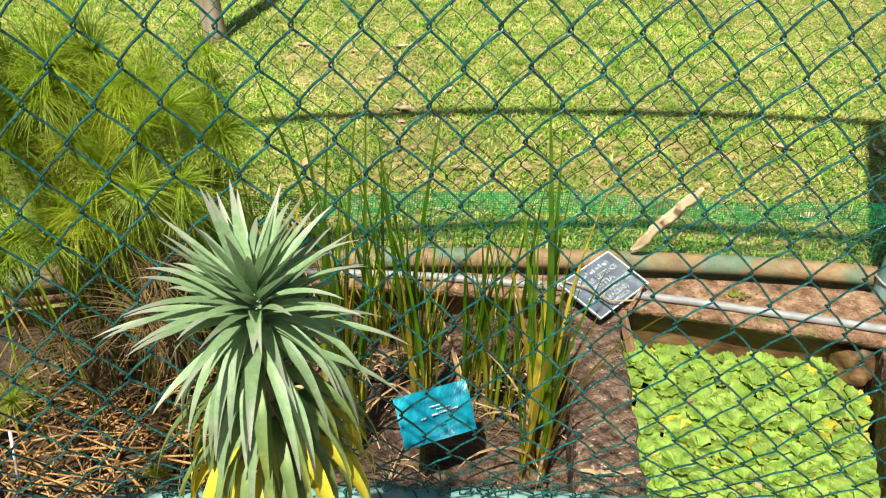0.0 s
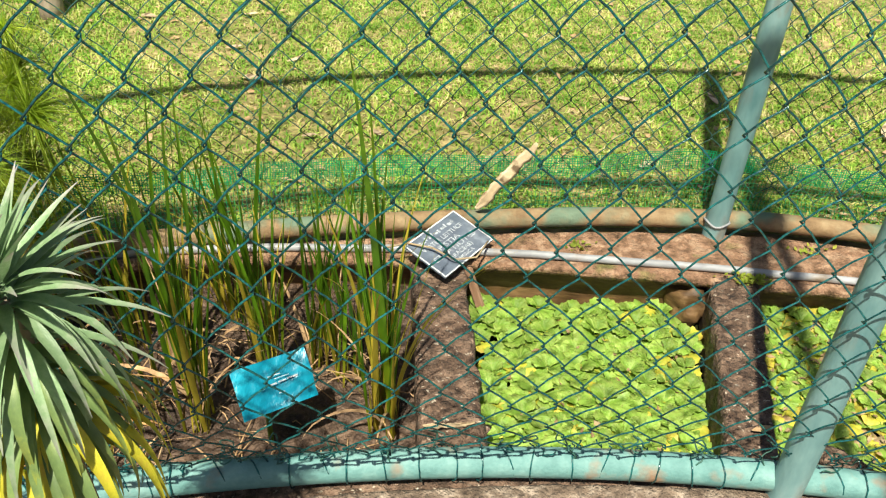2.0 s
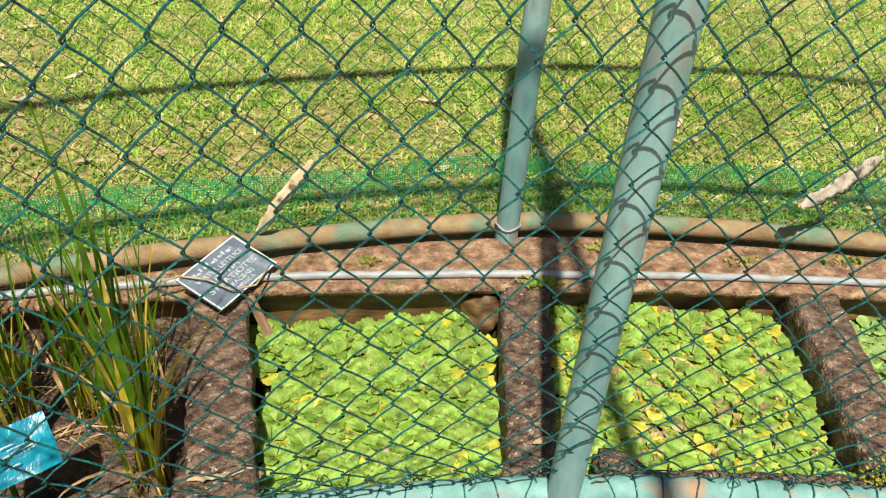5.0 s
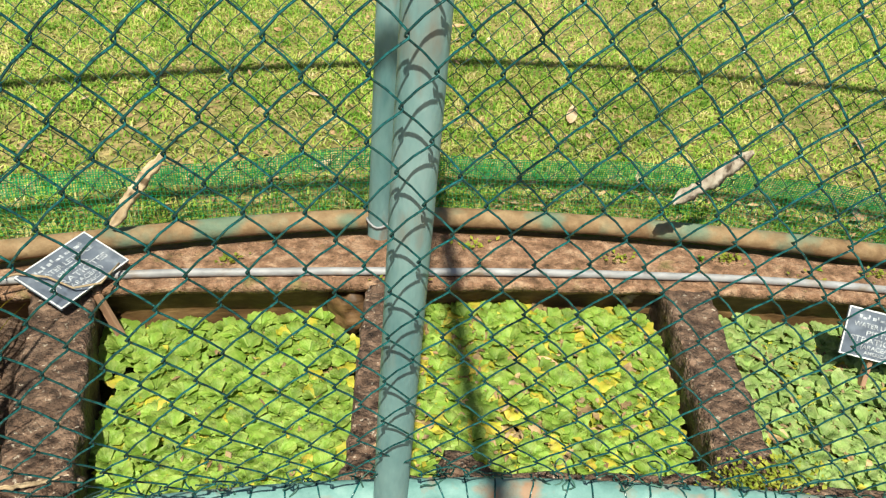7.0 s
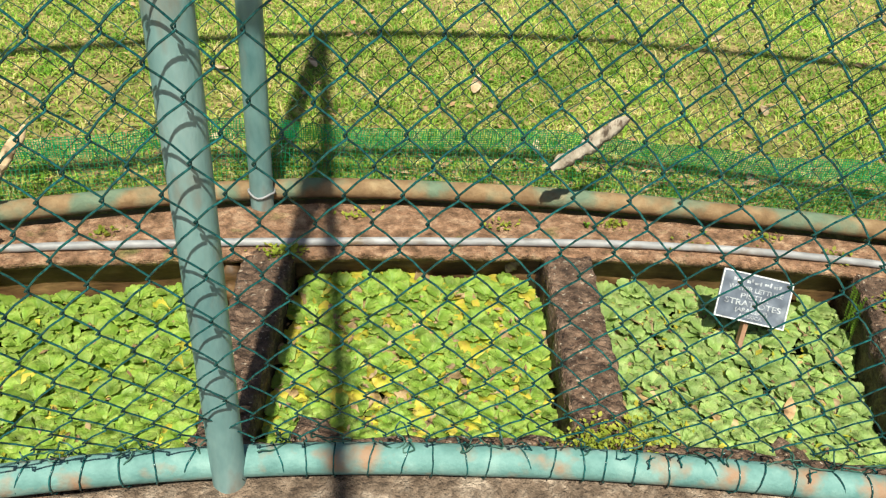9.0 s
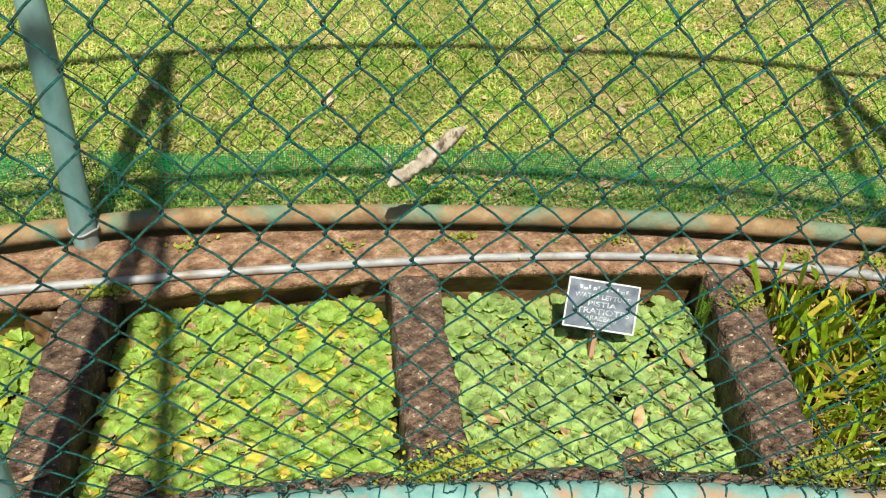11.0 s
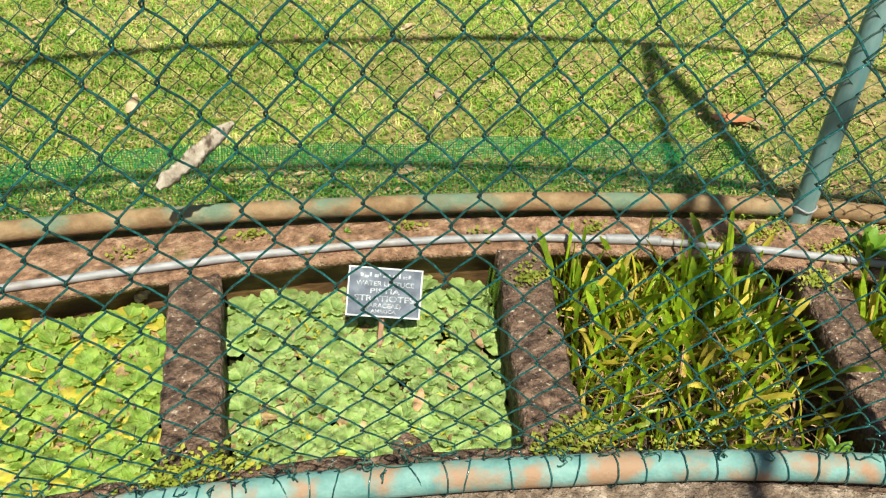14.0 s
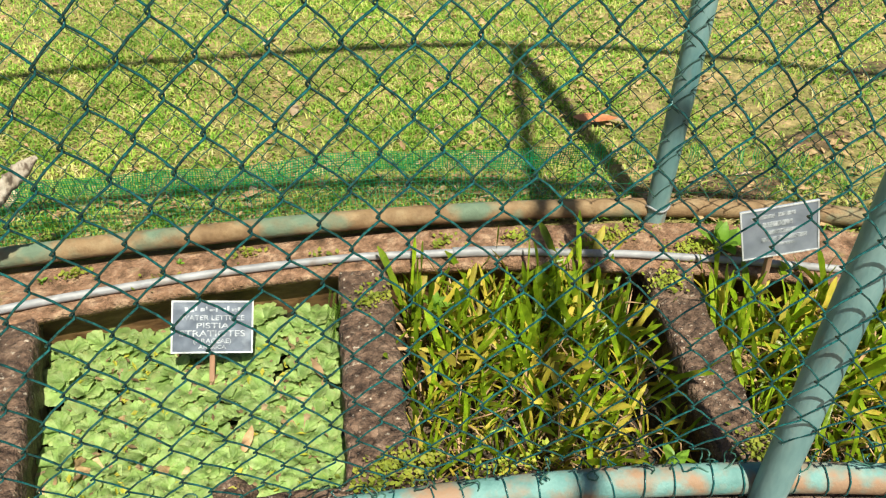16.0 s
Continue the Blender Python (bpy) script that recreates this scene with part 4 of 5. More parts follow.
# ---- papyrus ----
def umbel(seed, rays, length, droop):
    rnd = random.Random(seed)
    v, f = [], []
    for k in range(rays):
        th = math.acos(1 - rnd.uniform(0.02, 1.35))
        a = rnd.uniform(0, 6.283)
        d = Vector((math.sin(th) * math.cos(a), math.sin(th) * math.sin(a), math.cos(th)))
        ln = length * rnd.uniform(0.45, 1.2)
        p = Vector((0, 0, 0))
        side = d.cross(Vector((0.3, 0.2, 1))).normalized() * 0.0013
        n = len(v)
        for i in range(5):
            w = 1 - 0.75 * i / 4
            v += [p - side * w, p + side * w]
            p = p + d * ln / 4
            d = (d + Vector((0, 0, -droop / 4))).normalized()
        for i in range(4):
            f.append((n + 2 * i, n + 2 * i + 1, n + 2 * i + 3, n + 2 * i + 2))
    return v, f


UMB = [leaf_mesh("umbel", umbel(i, 170, 0.165, 0.5 + 0.3 * (i % 3)), M_pap if i != 3 else M_pap_old) for i in range(5)]
rnd = random.Random(77)
HUBS = [(-1.38, 4.70, 0.50), (-1.40, 4.80, 0.66), (-1.56, 4.80, 0.68), (-1.51, 4.61, 0.43), (-1.59, 4.85, 0.50), (-1.41, 4.90, 0.53),
        (-1.63, 4.73, 0.55), (-1.51, 4.77, 0.43), (-1.41, 4.90, 0.31), (-1.63, 4.62, 0.38), (-1.36, 4.98, 0.36), (-1.54, 4.91, 0.52), (-1.67, 4.82, 0.61),
        (-1.75, 4.70, 0.55), (-1.80, 4.80, 0.40), (-1.47, 4.68, 0.60), (-1.30, 4.80, 0.30), (-1.61, 4.50, 0.12), (-1.345, 4.49, -0.02)]
for _ in range(6):
    HUBS += [(x + rnd.uniform(-0.14, 0.10), y + rnd.uniform(-0.02, 0.16), z * rnd.uniform(0.82, 1.08)) for x, y, z in HUBS[:17] if z > 0.42]
for i, (x, y, z) in enumerate(HUBS):
    foot = Vector((x * 0.97 + rnd.uniform(-0.06, 0.06), y + rnd.uniform(-0.04, 0.08), -0.12))
    if math.hypot(foot.x, foot.y) < 4.6:
        foot = foot * (4.62 / math.hypot(foot.x, foot.y))
        foot.z = -0.12
    root = thing("papyrus_plant", "yellow-green papyrus with a drooping mop of fine rays", "papyrus", "papyrus stand", at=foot)
    top = Vector((x, y, z)) - foot
    v, f = tube([Vector((0, 0, 0)), top * 0.5 + Vector((rnd.uniform(-0.02, 0.02), 0, 0.02)), top], 0.0026, 6)
    mesh_ob("stem", v, f, M_pap, root)
    kind = rnd.choice((0, 1, 2, 4, 0, 1, 2, 4, 3, 3)) if z > 0.2 else 1
    sc = rnd.uniform(0.45, 1.0) * (0.45 if z < 0.05 else (0.6 if z < 0.2 else 1))
    shared("umbel", UMB[kind], root, Matrix.Translation(top) @ pose(0, 0, 0, rnd.uniform(-25, 25), rnd.uniform(-25, 25), rnd.uniform(0, 360)) @ Matrix.Scale(sc, 4))

# withered heads hanging inside the stand
DEAD_HEAD = [leaf_mesh("umbel", umbel(60 + i, 70, 0.15, 1.5), M_pap_dead) for i in range(3)]
for k in range(14):
    foot = P(rnd.uniform(4.82, 5.10), rnd.uniform(-20.5, -15.0), -0.12)
    top = Vector((rnd.uniform(-0.05, 0.05), rnd.uniform(-0.12, 0.03), rnd.uniform(0.20, 0.46)))
    root = thing("papyrus_plant", "withered brown papyrus with a limp hanging head", "papyrus", "papyrus stand", at=foot)
    v, f = tube([Vector((0, 0, 0)), top * 0.6 + Vector((0, 0, 0.02)), top], 0.0024, 6)
    mesh_ob("stem", v, f, M_gold, root)
    shared("umbel", DEAD_HEAD[k % 3], root, Matrix.Translation(top) @ pose(0, 0, 0, rnd.uniform(-50, 50), rnd.uniform(-50, 50), rnd.uniform(0, 360)))

# ---- the rosette on a stem in front of the fence ----
AG = Vector((-0.902, 4.083, -0.13))
agave = thing("rosette_plant", "silvery green spiky rosette plant with a skirt of yellowing leaves", "plant", at=AG)
v, f = tube([(0, 0, 0), (0.01, 0.0, 0.25), (0.004, 0, 0.55), (0, 0, 0.90)], 0.02, 12, radii=[0.028, 0.024, 0.021, 0.012])
mesh_ob("stem", v, f, M_bark, agave)


def sword(t):
    return (0.55 + 0.45 * min(1, t * 4)) * max(0.02, 1 - max(0, t - 0.35) / 0.65) ** 0.8


SW = {m: [leaf_mesh("leaf", blade(1.0, 0.105, b, 12, 0.34, sword, tw, 2, early), m) for b, tw, early in ((0.12, 0.0, False), (0.45, 0.1, False), (0.9, -0.1, False), (1.45, 0.1, True), (1.75, -0.1, True))] for m in (M_agave, M_agave_low, M_agave_old)}
rnd = random.Random(12)
N = 210
for k in range(N):
    t = (k / (N - 1)) ** 0.72
    low = max(0.0, t - 0.5) / 0.5
    th = 17 + 63 * min(1, t * 2.0) + 12 * low + rnd.uniform(-8, 8)
    z = 0.937 - 0.05 * min(1, t * 2.0) - 0.21 * low - (-0.06 if t > 0.9 else 0)
    ln = (0.096 + 0.044 * min(1, t * 1.8) + 0.070 * low) * rnd.uniform(0.84, 1.1)
    m = M_agave if t < 0.62 + rnd.uniform(-0.06, 0.06) else M_agave_low
    if t > 0.90 or (t > 0.8 and rnd.random() < 0.12):
        m = M_agave_old
    b = rnd.choice((0, 0, 1)) if t < 0.22 else (rnd.choice((1, 2, 2)) if t < 0.38 else (rnd.choice((2, 3, 3)) if t < 0.55 else rnd.choice((3, 3, 4))))
    wide = (0.128 if t < 0.6 else 0.115) * rnd.uniform(0.85, 1.1) * (1.35 if m is M_agave_old else 1)
    shared("leaf", SW[m][b], agave, pose(0, 0, z, 0, 0, k * 137.5 + rnd.uniform(-8, 8)) @ pose(0, 0, 0, rnd.uniform(-8, 8), th, 0) @ pose(0, 0, 0.008) @ Matrix.Diagonal((ln, wide, ln, 1)))


# ---- signs ----
def board_pose(tl, tr, br, bl):
    tl, tr, br, bl = (Vector(p) for p in (tl, tr, br, bl))
    c = (tl + tr + br + bl) / 4
    x = ((tr - tl) + (br - bl)).normalized()
    y = (tl - bl) + (tr - br)
    y = (y - x * y.dot(x)).normalized()
    n = x.cross(y)
    return Matrix.Translation(c) @ Matrix((x, y, n)).transposed().to_4x4()


def box(x0, x1, y0, y1, z0, z1, e=0.0012):
    bm = bmesh.new()
    bmesh.ops.create_cube(bm, size=1)
    for q in bm.verts:
        q.co = Vector(((x0 + x1) / 2 + q.co.x * (x1 - x0), (y0 + y1) / 2 + q.co.y * (y1 - y0), (z0 + z1) / 2 + q.co.z * (z1 - z0)))
    if e:
        bmesh.ops.bevel(bm, geom=bm.edges[:], offset=e, segments=1, affect="EDGES")
    v = [q.co.copy() for q in bm.verts]
    f = [tuple(q.index for q in p.verts) for p in bm.faces]
    bm.free()
    return v, f


def writing(body, x, y, size, wide, parent):
    cu = bpy.data.curves.new("lettering", "FONT")
    cu.body, cu.size, cu.align_x, cu.align_y, cu.extrude, cu.offset = body, size, "CENTER", "CENTER", 0.0003, 0.0002
    tmp = new("lettering", cu)
    bpy.context.view_layer.update()
    me = bpy.data.meshes.new_from_object(tmp.evaluated_get(bpy.context.evaluated_depsgraph_get()))
    bpy.data.objects.remove(tmp)
    me.materials.append(M_letter)
    xs = [q.co.x for q in me.vertices]
    k = wide / max(1e-6, max(xs) - min(xs))
    ob = new("lettering", me)
    ob.parent = parent
    ob.matrix_basis = Matrix.Translation((x, y, 0.0042)) @ Matrix.Diagonal((k, 1, 1, 1))


def sign(m, w, h, mat, label, lines, bars, stake_to):
    root = thing("plant_sign", label, "sign", "plant name signs", at=m)
    v, f = box(-w / 2, w / 2, -h / 2, h / 2, -0.003, 0.003)
    mesh_ob("board", v, f, mat, root, smooth=False)
    b = 0.0035
    for x0, x1, y0, y1 in ((-w / 2, w / 2, h / 2 - b, h / 2), (-w / 2, w / 2, -h / 2, -h / 2 + b), (-w / 2, -w / 2 + b, -h / 2 + b, h / 2 - b), (w / 2 - b, w / 2, -h / 2 + b, h / 2 - b)):
        v, f = box(x0, x1, y0, y1, 0.0032, 0.0044, 0)
        mesh_ob("border", v, f, M_white, root, smooth=False)
    for body, y, size, wide in lines:
        writing(body, 0, y * h, size * h, wide * w, root)
    for x0, x1, y0, y1 in bars:
        v, f = box(x0 * w, x1 * w, y0 * h, y1 * h, 0.0032, 0.0040, 0)
        mesh_ob("lettering", v, f, M_letter, root, smooth=False)
    if stake_to is not None:
        top = Vector((0.0, h * 0.2, -0.009))
        end = m.inverted() @ Vector(stake_to)
        d = (end - top).normalized()
        q = d.to_track_quat("Z", "X").to_matrix().to_4x4()
        v, f = box(-0.011, 0.011, -0.006, 0.006, 0, (end - top).length, 0.0015)
        ob = mesh_ob("stake", v, f, M_stake, root, "weathered brown wooden stake", smooth=False)
        ob.matrix_basis = Matrix.Translation(top) @ q


LINES = [("WATER LETTUCE", 0.17, 0.135, 0.78), ("PISTIA", 0.02, 0.145, 0.40), ("STRATIOTES", -0.13, 0.165, 0.80), ("(ARACEAE)", -0.27, 0.125, 0.46), ("AMERICA", -0.385, 0.10, 0.34)]
BARS = [(-0.34, -0.30, 0.30, 0.37), (-0.285, -0.23, 0.29, 0.33), (-0.215, -0.19, 0.31, 0.39), (-0.15, -0.10, 0.30, 0.36), (-0.085, -0.06, 0.33, 0.40), (-0.04, 0.02, 0.30, 0.34), (0.035, 0.06, 0.29, 0.37),
        (0.10, 0.16, 0.31, 0.36), (0.175, 0.20, 0.30, 0.40), (0.23, 0.29, 0.29, 0.35), (0.305, 0.34, 0.31, 0.38)]
sign(board_pose((1.331, 4.905, 0.066), (1.505, 4.858, 0.035), (1.469, 4.789, -0.05), (1.301, 4.848, -0.035)), 0.178, 0.118, M_board,
     "small black sign with white lettering staked in the pale lettuce tank", LINES, BARS, (1.355, 4.772, -0.17))
sign(board_pose((-0.584, 5.121, 0.062), (-0.463, 5.322, 0.056), (-0.367, 5.231, 0.035), (-0.498, 5.081, 0.028)), 0.205, 0.135, M_board,
     "fallen black sign with white lettering lying on the mortar coping", LINES, BARS, None)
WORDS = [(-0.36, -0.06, 0.30, 0.37), (-0.02, 0.20, 0.31, 0.38), (-0.22, 0.16, 0.12, 0.22), (-0.18, 0.26, -0.03, 0.05), (-0.24, 0.34, -0.17, -0.09), (-0.05, 0.18, -0.28, -0.23)]
sign(board_pose((2.56, 4.48, 0.209), (2.709, 4.392, 0.265), (2.766, 4.356, 0.125), (2.613, 4.45, 0.075)), 0.178, 0.145, M_board_faded,
     "faded grey sign with worn white lettering among paddle-leaved plants", [], WORDS, (2.70, 4.42, -0.25))
# the fallen sign's stake, broken off and leaning into the tank
v, f = box(-0.011, 0.011, -0.006, 0.006, 0, 0.23, 0.0015)
st = mesh_ob("wooden_stake", v, f, M_stake, smooth=False)
st.matrix_basis = Matrix.Translation((-0.355, 5.115, -0.21)) @ (Vector((-0.440, 5.155, 0.03)) - Vector((-0.355, 5.115, -0.21))).to_track_quat("Z", "X").to_matrix().to_4x4()
tagged(st, "broken brown wooden stake leaning from the lettuce against a divider", "stake")
v, f = tube([(-0.64, 5.135, 0.062), (-0.585, 5.15, 0.070), (-0.52, 5.14, 0.066), (-0.465, 5.115, 0.052), (-0.41, 5.13, 0.05), (-0.38, 5.20, 0.05)], 0.0026, 6)
tagged(mesh_ob("dry_twig", v, f, M_pale), "thin pale dry twig lying across the fallen sign", "twig")

# crumpled cyan film on a short stake in the reed tank
def film_sheet():
    l, t, r = Vector((-0.891, 4.61, 0.146)), Vector((-0.764, 4.699, 0.135)), Vector((-0.728, 4.636, 0.068))
    n = (t - l).cross(r - t).normalized()
    if n.z < 0:
        n = -n
    v, f = [], []
    a, b = 18, 12
    for i in range(a + 1):
        for k in range(b + 1):
            u, w = i / a, k / b
            p = l + (t - l) * u + (r - t) * w
            p = p + n * (0.006 * noise.noise(Vector((u * 3, w * 3, 1))) + 0.004 * math.sin(u * 7 + w * 3) + 0.003 * noise.noise(Vector((u * 9, w * 7, 5))))
            v.append(p)
    m = len(v)
    v += [p - n * 0.0015 for p in v]
    for i in range(a):
        for k in range(b):
            q = i * (b + 1) + k
            f.append((q, q + 1, q + b + 2, q + b + 1))
            f.append((q + m, q + m + b + 1, q + m + b + 2, q + m + 1))
    return v, f, l, t, r, n


v, f, l, t, r, n = film_sheet()
blue = thing("plastic_label", "crumpled cyan plastic label on a short stake among reeds", "label")
mesh_ob("film", v, f, M_cyan, blue)
bm_m = board_pose(l, t, r, l + (r - t))
for x0, x1, y, hh in ((-0.012, 0.002, 0.0, 0.0028), (0.005, 0.022, 0.001, 0.0022), (0.024, 0.046, 0.002, 0.0026), (-0.012, 0.014, 0.016, 0.0014), (0.0, 0.03, 0.009, 0.0010), (0.0, 0.012, -0.020, 0.0016), (-0.034, -0.024, -0.003, 0.0022)):
    q, g = box(x0, x1, y - hh * 0.6, y + hh * 0.6, 0.0085, 0.0090, 0)
    ob = mesh_ob("lettering", q, g, M_letter, blue, smooth=False)
    ob.matrix_basis = bm_m
q, g = tube([(-0.835, 4.64, 0.10), (-0.84, 4.655, 0.0), (-0.842, 4.66, -0.14)], 0.006, 8)
mesh_ob("stake", q, g, M_weed, blue)


# ---- strips of bark and leaf caught in the far fence ----
def strip_thing(name, a, b, width, mat, label, cat, seed):
    a, b = Vector(a), Vector(b)
    d = (b - a)
    nrm = Vector((-a.x, -a.y, 2.2)).normalized()
    s = d.cross(nrm).normalized()
    v, f = [], []
    n = 34
    for i in range(n + 1):
        t = i / n
        taper = min(1.0, 0.35 + t * 5, 0.25 + (1 - t) * 5)
        wl = width * taper * (0.80 + 0.30 * noise.noise(Vector((t * 5, seed, 0))) + 0.28 * noise.noise(Vector((t * 17, seed, 3))))
        wr = width * taper * (0.80 + 0.30 * noise.noise(Vector((t * 5, seed, 6))) + 0.28 * noise.noise(Vector((t * 17, seed, 9))))
        c = a + d * t + nrm * (0.008 * math.sin(t * 3.1) + 0.005 * noise.noise(Vector((t * 9, seed, 2)))) + s * width * 0.16 * noise.noise(Vector((t * 4, seed, 5)))
        curl = 0.004 + 0.004 * noise.noise(Vector((t * 6, seed, 8)))
        for u, w, h in ((-1, wl, curl), (-0.4, wl, 0.002), (0.4, wr, 0.002), (1, wr, curl), (0.4, wr, -0.0015), (-0.4, wl, -0.0015)):
            v.append(c + s * w * 0.5 * u + nrm * h)
    for i in range(n):
        for k in range(6):
            p, q = i * 6 + k, i * 6 + (k + 1) % 6
            f.append((p, q, q + 6, p + 6))
    f += [tuple(range(6)), tuple(range(n * 6, n * 6 + 6))]
    tagged(mesh_ob(name, v, f, mat), label, cat)


strip_thing("bark_strip", (0.955, 5.185, 0.185), (1.150, 5.215, 0.312), 0.048, M_peel, "grey peeling bark strip caught in the chain-link", "bark", 1)
strip_thing("dry_leaf_strip", (-0.412, 5.318, 0.070), (-0.270, 5.322, 0.272), 0.037, M_pale, "long pale dry leaf stuck in the fence foot", "leaf", 4)
strip_thing("dry_leaf_strip", (-0.52, 4.622, 0.008), (-0.415, 4.636, 0.008), 0.012, M_pale, "pale dry leaf lying on the end of a divider", "leaf", 6)
strip_thing("dry_leaf_strip", (0.855, 5.115, -0.085), (0.915, 5.150, -0.035), 0.032, M_pale, "cream dry leaf resting on floating lettuce", "leaf", 7)


# ---- fallen leaves on the lawn ----
def dead_leaf(seed):
    rnd = random.Random(seed)
    v, f = blade(0.075, 0.026, rnd.uniform(-0.3, 0.4), 7, rnd.uniform(-0.2, 0.3), lambda t: max(0.04, math.sin(math.pi * min(1, t * 0.96 + 0.03)) ** 0.7), rnd.uniform(-0.5, 0.5), 2)
    return [Vector((p.z, p.y, -p.x + 0.006)) for p in v], f


DEAD = [leaf_mesh("fallen_leaf", dead_leaf(i), M_pale) for i in range(5)]
DEAD_B = [leaf_mesh("fallen_leaf", dead_leaf(i + 9), M_straw) for i in range(3)]
DEAD_O = [leaf_mesh("fallen_leaf", dead_leaf(30), M_orange)]
rnd = random.Random(31)


def fallen(x, y, meshes, label, s=1.0, z=0.006, turn=None):
    ob = new("fallen_leaf", rnd.choice(meshes))
    ob.matrix_basis = Matrix.Translation((x, y, z)) @ pose(0, 0, 0, rnd.uniform(-10, 10), rnd.uniform(-6, 5), rnd.uniform(0, 360) if turn is None else turn) @ Matrix.Scale(s, 4)
    tagged(ob, label, "leaf", "fallen leaves")


for x, y in [(-0.95, 5.77), (-1.09, 6.31), (-1.68, 6.68), (-0.68, 7.38), (-1.29, 6.77), (-1.34, 6.41), (-0.73, 5.83), (-1.15, 6.15), (1.04, 5.53), (0.44, 6.12), (0.09, 6.14), (1.9, 5.71), (1.64, 5.32), (0.83, 6.63), (3.0, 5.96), (2.06, 6.34), (2.44, 6.4), (3.03, 4.82), (0.14, 5.71)]:
    fallen(x, y, DEAD, "pale dry leaf lying on the lawn", rnd.uniform(0.7, 1.15))
fallen(0.94, 5.90, DEAD, "curled pale dry leaf on the lawn", 1.45, 0.012, 70)
fallen(2.845, 5.245, DEAD_O, "orange-brown dead leaf on the lawn", 1.9, 0.016, 150)
fallen(2.87, 5.20, DEAD, "pale dry leaf beside an orange one on the lawn", 1.4, 0.016, 120)
fallen(1.60, 5.30, DEAD_B, "curled tan leaf caught at the foot of the net", 1.0, 0.02, 20)
for _ in range(46):
    p = P(math.sqrt(rnd.uniform(5.6 ** 2, 8.4 ** 2)), rnd.uniform(-24, 46))
    fallen(p.x, p.y, DEAD if rnd.random() < 0.5 else DEAD_B, "small dry leaf lying on the lawn", rnd.uniform(0.35, 0.8))
for x, y, z in [(-0.07, 4.905, -0.122), (1.372, 4.56, -0.105), (1.60, 4.70, -0.112), (0.20, 4.66, 0.0), (0.62, 4.90, -0.078)]:
    fallen(x, y, DEAD_B, "brown withered leaf among floating lettuce", rnd.uniform(0.7, 1.0), z)

lawn_litter(70, 2800, 22, 47, 5.5, 8.0, M_lettuce_dry, "brown leaf crumbs scattered over the patchy lawn")
lawn_litter(71, 900, -24, 24, 5.5, 8.0, M_straw, "dry straw-coloured crumbs scattered in the lawn")
lawn_litter(72, 500, 6, 40, 5.42, 5.62, M_lettuce_dry, "brown leaf crumbs caught along the net's foot")

# wooden post on the lawn
v, f = tube([(0, 0, -0.05), (0.002, 0, 0.05), (-0.03, 0.01, 0.5), (-0.06, 0.02, 1.1)], 0.04, 14, radii=[0.052, 0.048, 0.044, 0.042])
wp = tagged(mesh_ob("wooden_post", v, f, M_bark), "grey weathered wooden post standing in the lawn", "post")
wp.matrix_basis = Matrix.Translation((-2.10, 6.68, 0))


# ---- moss, weeds ----
def moss(p, sx, sy, count, seed, mat, label, h=0.018):
    rnd = random.Random(seed)
    v, f = [], []
    for _ in range(count):
        c = Vector((rnd.gauss(0, sx), rnd.gauss(0, sy), rnd.uniform(0, h)))
        n = len(v)
        a, tilt, s = rnd.uniform(0, 6.283), rnd.uniform(0.1, 0.9), rnd.uniform(0.005, 0.013)
        d = Vector((math.cos(a) * math.cos(tilt), math.sin(a) * math.cos(tilt), math.sin(tilt)))
        w = d.cross(Vector((0, 0, 1))).normalized()
        v += [c, c + d * s * 0.6 + w * s * 0.45, c + d * s * 1.2, c + d * s * 0.6 - w * s * 0.45]
        f.append((n, n + 1, n + 2, n + 3))
    ob = mesh_ob("moss_patch", v, f, mat, smooth=False)
    ob.matrix_basis = Matrix.Translation(p)
    tagged(ob, label, "moss", kind="stuff")


LBL = "tiny yellow-green weeds growing on the wet mortar"
moss(P(4.575, 11.3, 0.0), 0.055, 0.022, 420, 1, M_moss, LBL)
moss(P(4.59, 20.4, 0.0), 0.05, 0.025, 380, 3, M_moss, LBL)
moss(P(4.62, 29.5, 0.0), 0.03, 0.03, 260, 4, M_moss, LBL)
moss(P(4.59, 23.0, -0.01), 0.10, 0.012, 140, 5, M_moss, LBL)
moss(P(5.15, 3.2, 0.004), 0.025, 0.012, 160, 6, M_moss, LBL, 0.01)
moss(P(5.32, 27.0, 0.0), 0.06, 0.015, 320, 7, M_moss, LBL, 0.012)
moss(P(5.30, 29.6, 0.0), 0.05, 0.02, 260, 8, M_moss, LBL, 0.012)
for k, (r, az, n) in enumerate(((5.27, 9.4, 60), (5.30, 12.6, 90), (5.235, 14.6, 60), (5.31, 17.0, 80), (5.27, 19.0, 50), (5.31, 22.4, 110), (5.33, 24.6, 130), (5.26, -1.5, 60), (5.30, 5.2, 60))):
    moss(P(r, az, 0.001), 0.022, 0.012, int(n * 0.6), 30 + k, M_moss, LBL, 0.009)
moss(P(5.10, 20.2, 0.002), 0.03, 0.02, 130, 9, M_moss, LBL, 0.008)
moss(P(5.15, 28.4, 0.002), 0.03, 0.02, 130, 10, M_moss, LBL, 0.008)


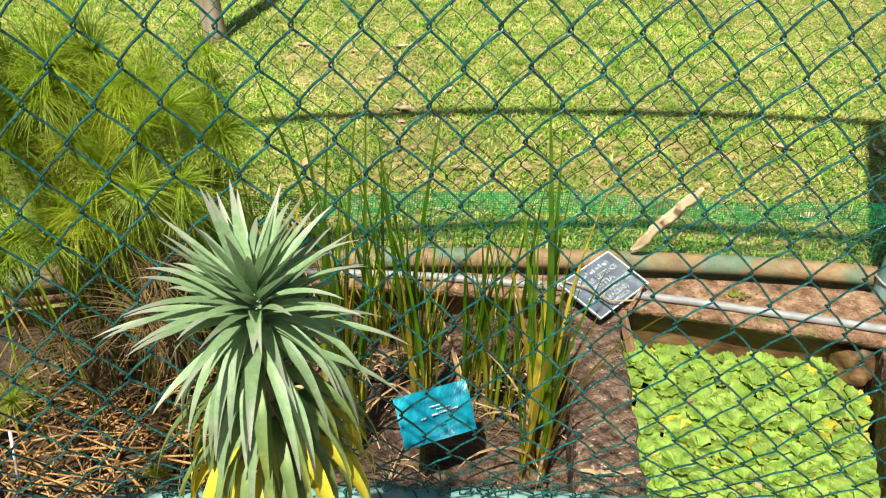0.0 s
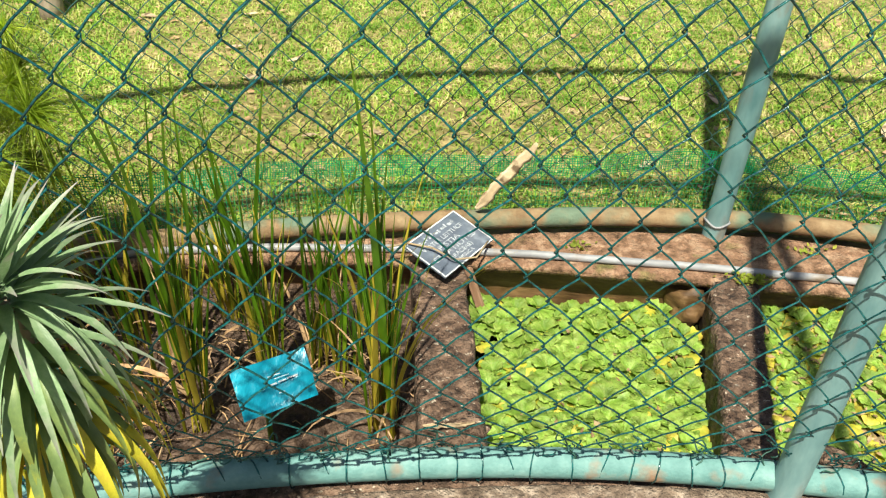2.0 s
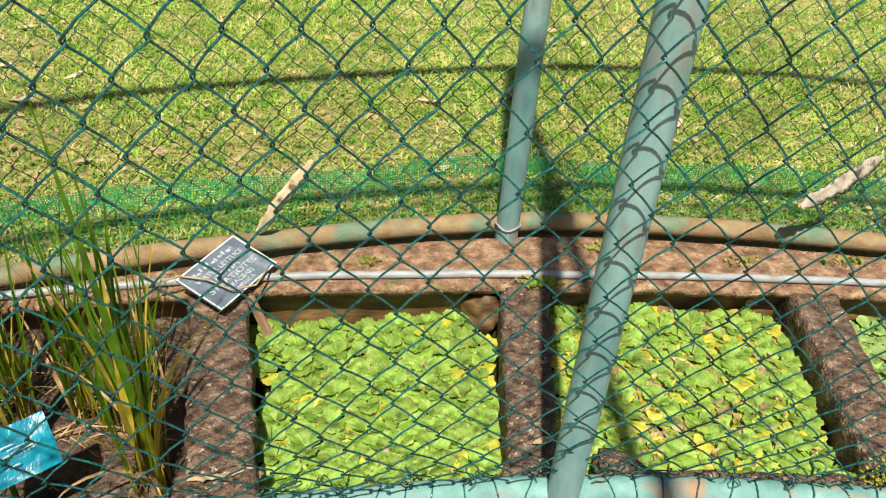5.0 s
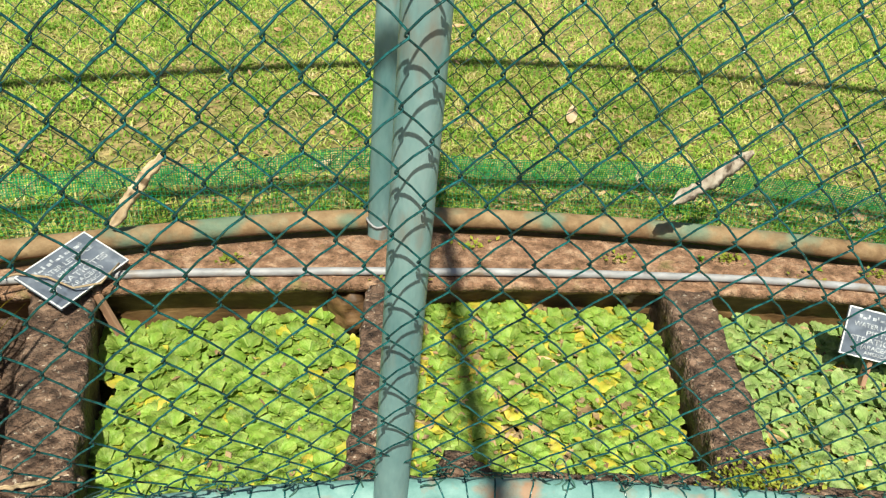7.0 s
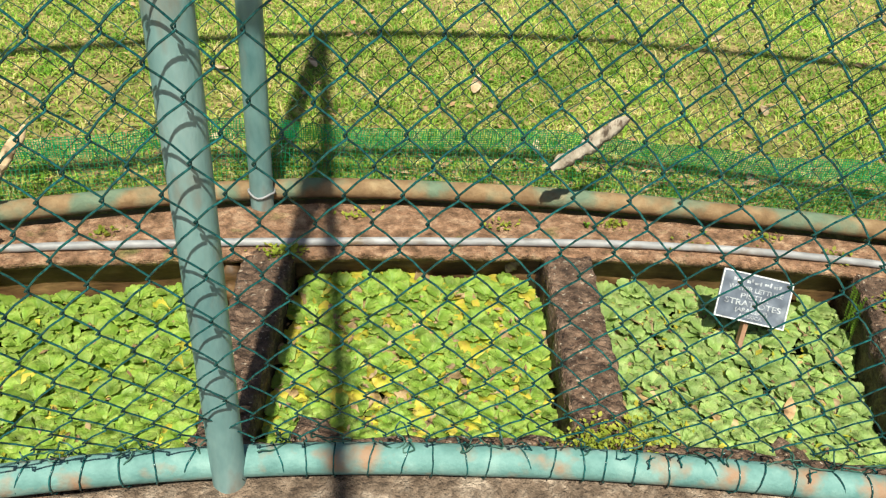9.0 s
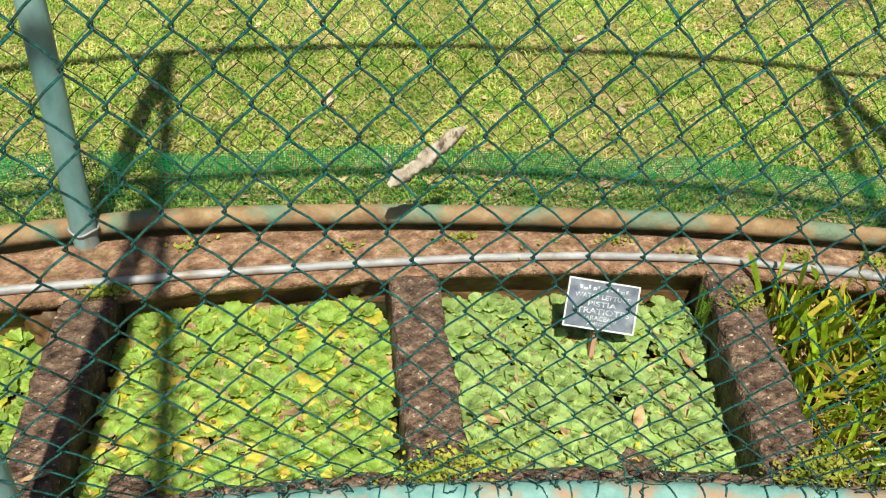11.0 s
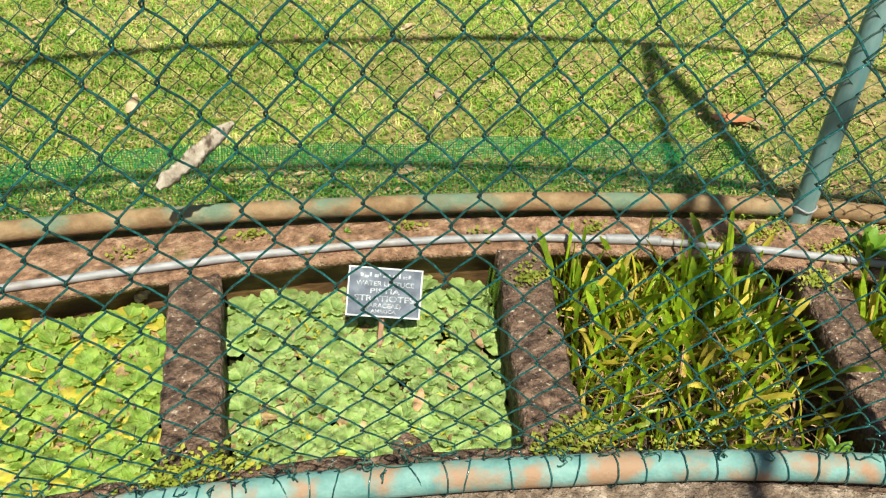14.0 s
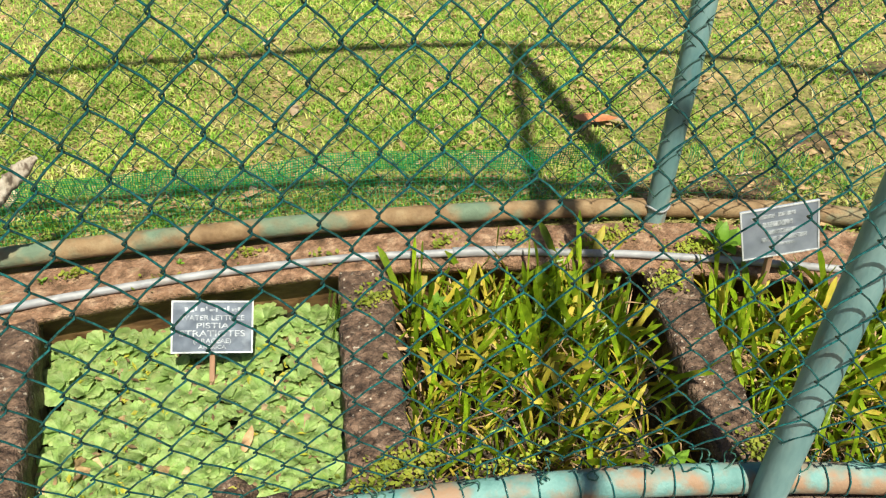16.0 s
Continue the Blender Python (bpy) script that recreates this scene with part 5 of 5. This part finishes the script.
def weed(p, count, size, seed, label, mat=M_weed, lean=(15, 65)):
    rnd = random.Random(seed)
    root = thing("weed", label, "weed", at=p)
    meshes = [leaf_mesh("leaf", blade(size, size * 0.42, b, 6, 0.3, lambda t: max(0.03, math.sin(math.pi * (0.06 + 0.93 * t)) ** 0.8), 0.2, 2), mat) for b in (0.4, 0.9)]
    for k in range(count):
        s = rnd.uniform(0.6, 1.1)
        shared("leaf", rnd.choice(meshes), root, pose(0, 0, 0, 0, 0, k * 137.5 + rnd.uniform(-20, 20)) @ pose(0, 0, 0, 0, rnd.uniform(*lean), 0) @ Matrix.Scale(s, 4))


weed(P(5.29, 11.8, 0.0), 9, 0.022, 1, "small green weed sprouting from the coping")
weed(P(5.30, 15.2, 0.0), 6, 0.016, 2, "small green weed sprouting from the coping")
weed(P(5.30, 30.25, 0.0), 11, 0.10, 3, "broad-leaved green weed beside the faded sign", M_weed, (4, 50))
weed(P(5.34, 30.9, 0.0), 6, 0.055, 4, "broad-leaved green weed at the rail foot")
weed(P(5.13, 22.0, -0.06), 8, 0.05, 5, "leafy green weed at the tank edge")
weed(P(4.62, 27.3, -0.06), 7, 0.06, 6, "broad-leaved green weed at the tank edge")


def fern(p, seed):
    rnd = random.Random(seed)
    root = thing("fern", "small yellow-green fern hanging from the side of a divider", "fern", at=p)
    v, f = [], []
    for i in range(12):
        c = Vector((-0.008 - 0.0015 * i, -0.002 * i, -0.006 * i))
        for sgn in (-1, 1):
            n = len(v)
            d = Vector((-0.3, sgn * 0.9, 0.25)).normalized() * (0.016 - 0.0009 * i)
            w = Vector((0, 0, 0.0032))
            v += [c, c + d * 0.5 + w, c + d, c + d * 0.5 - w]
            f.append((n, n + 1, n + 2, n + 3))
    me = leaf_mesh("frond", (v, f), M_weed)
    for k in range(4):
        shared("frond", me, root, pose(rnd.uniform(-0.01, 0.01), rnd.uniform(-0.02, 0.02), rnd.uniform(-0.01, 0.01), rnd.uniform(-25, 25), rnd.uniform(-5, 10), rnd.uniform(-30, 10)))


fern(P(5.13, 19.42, 0.0), 1)
fern(P(5.10, 19.38, -0.02), 2)
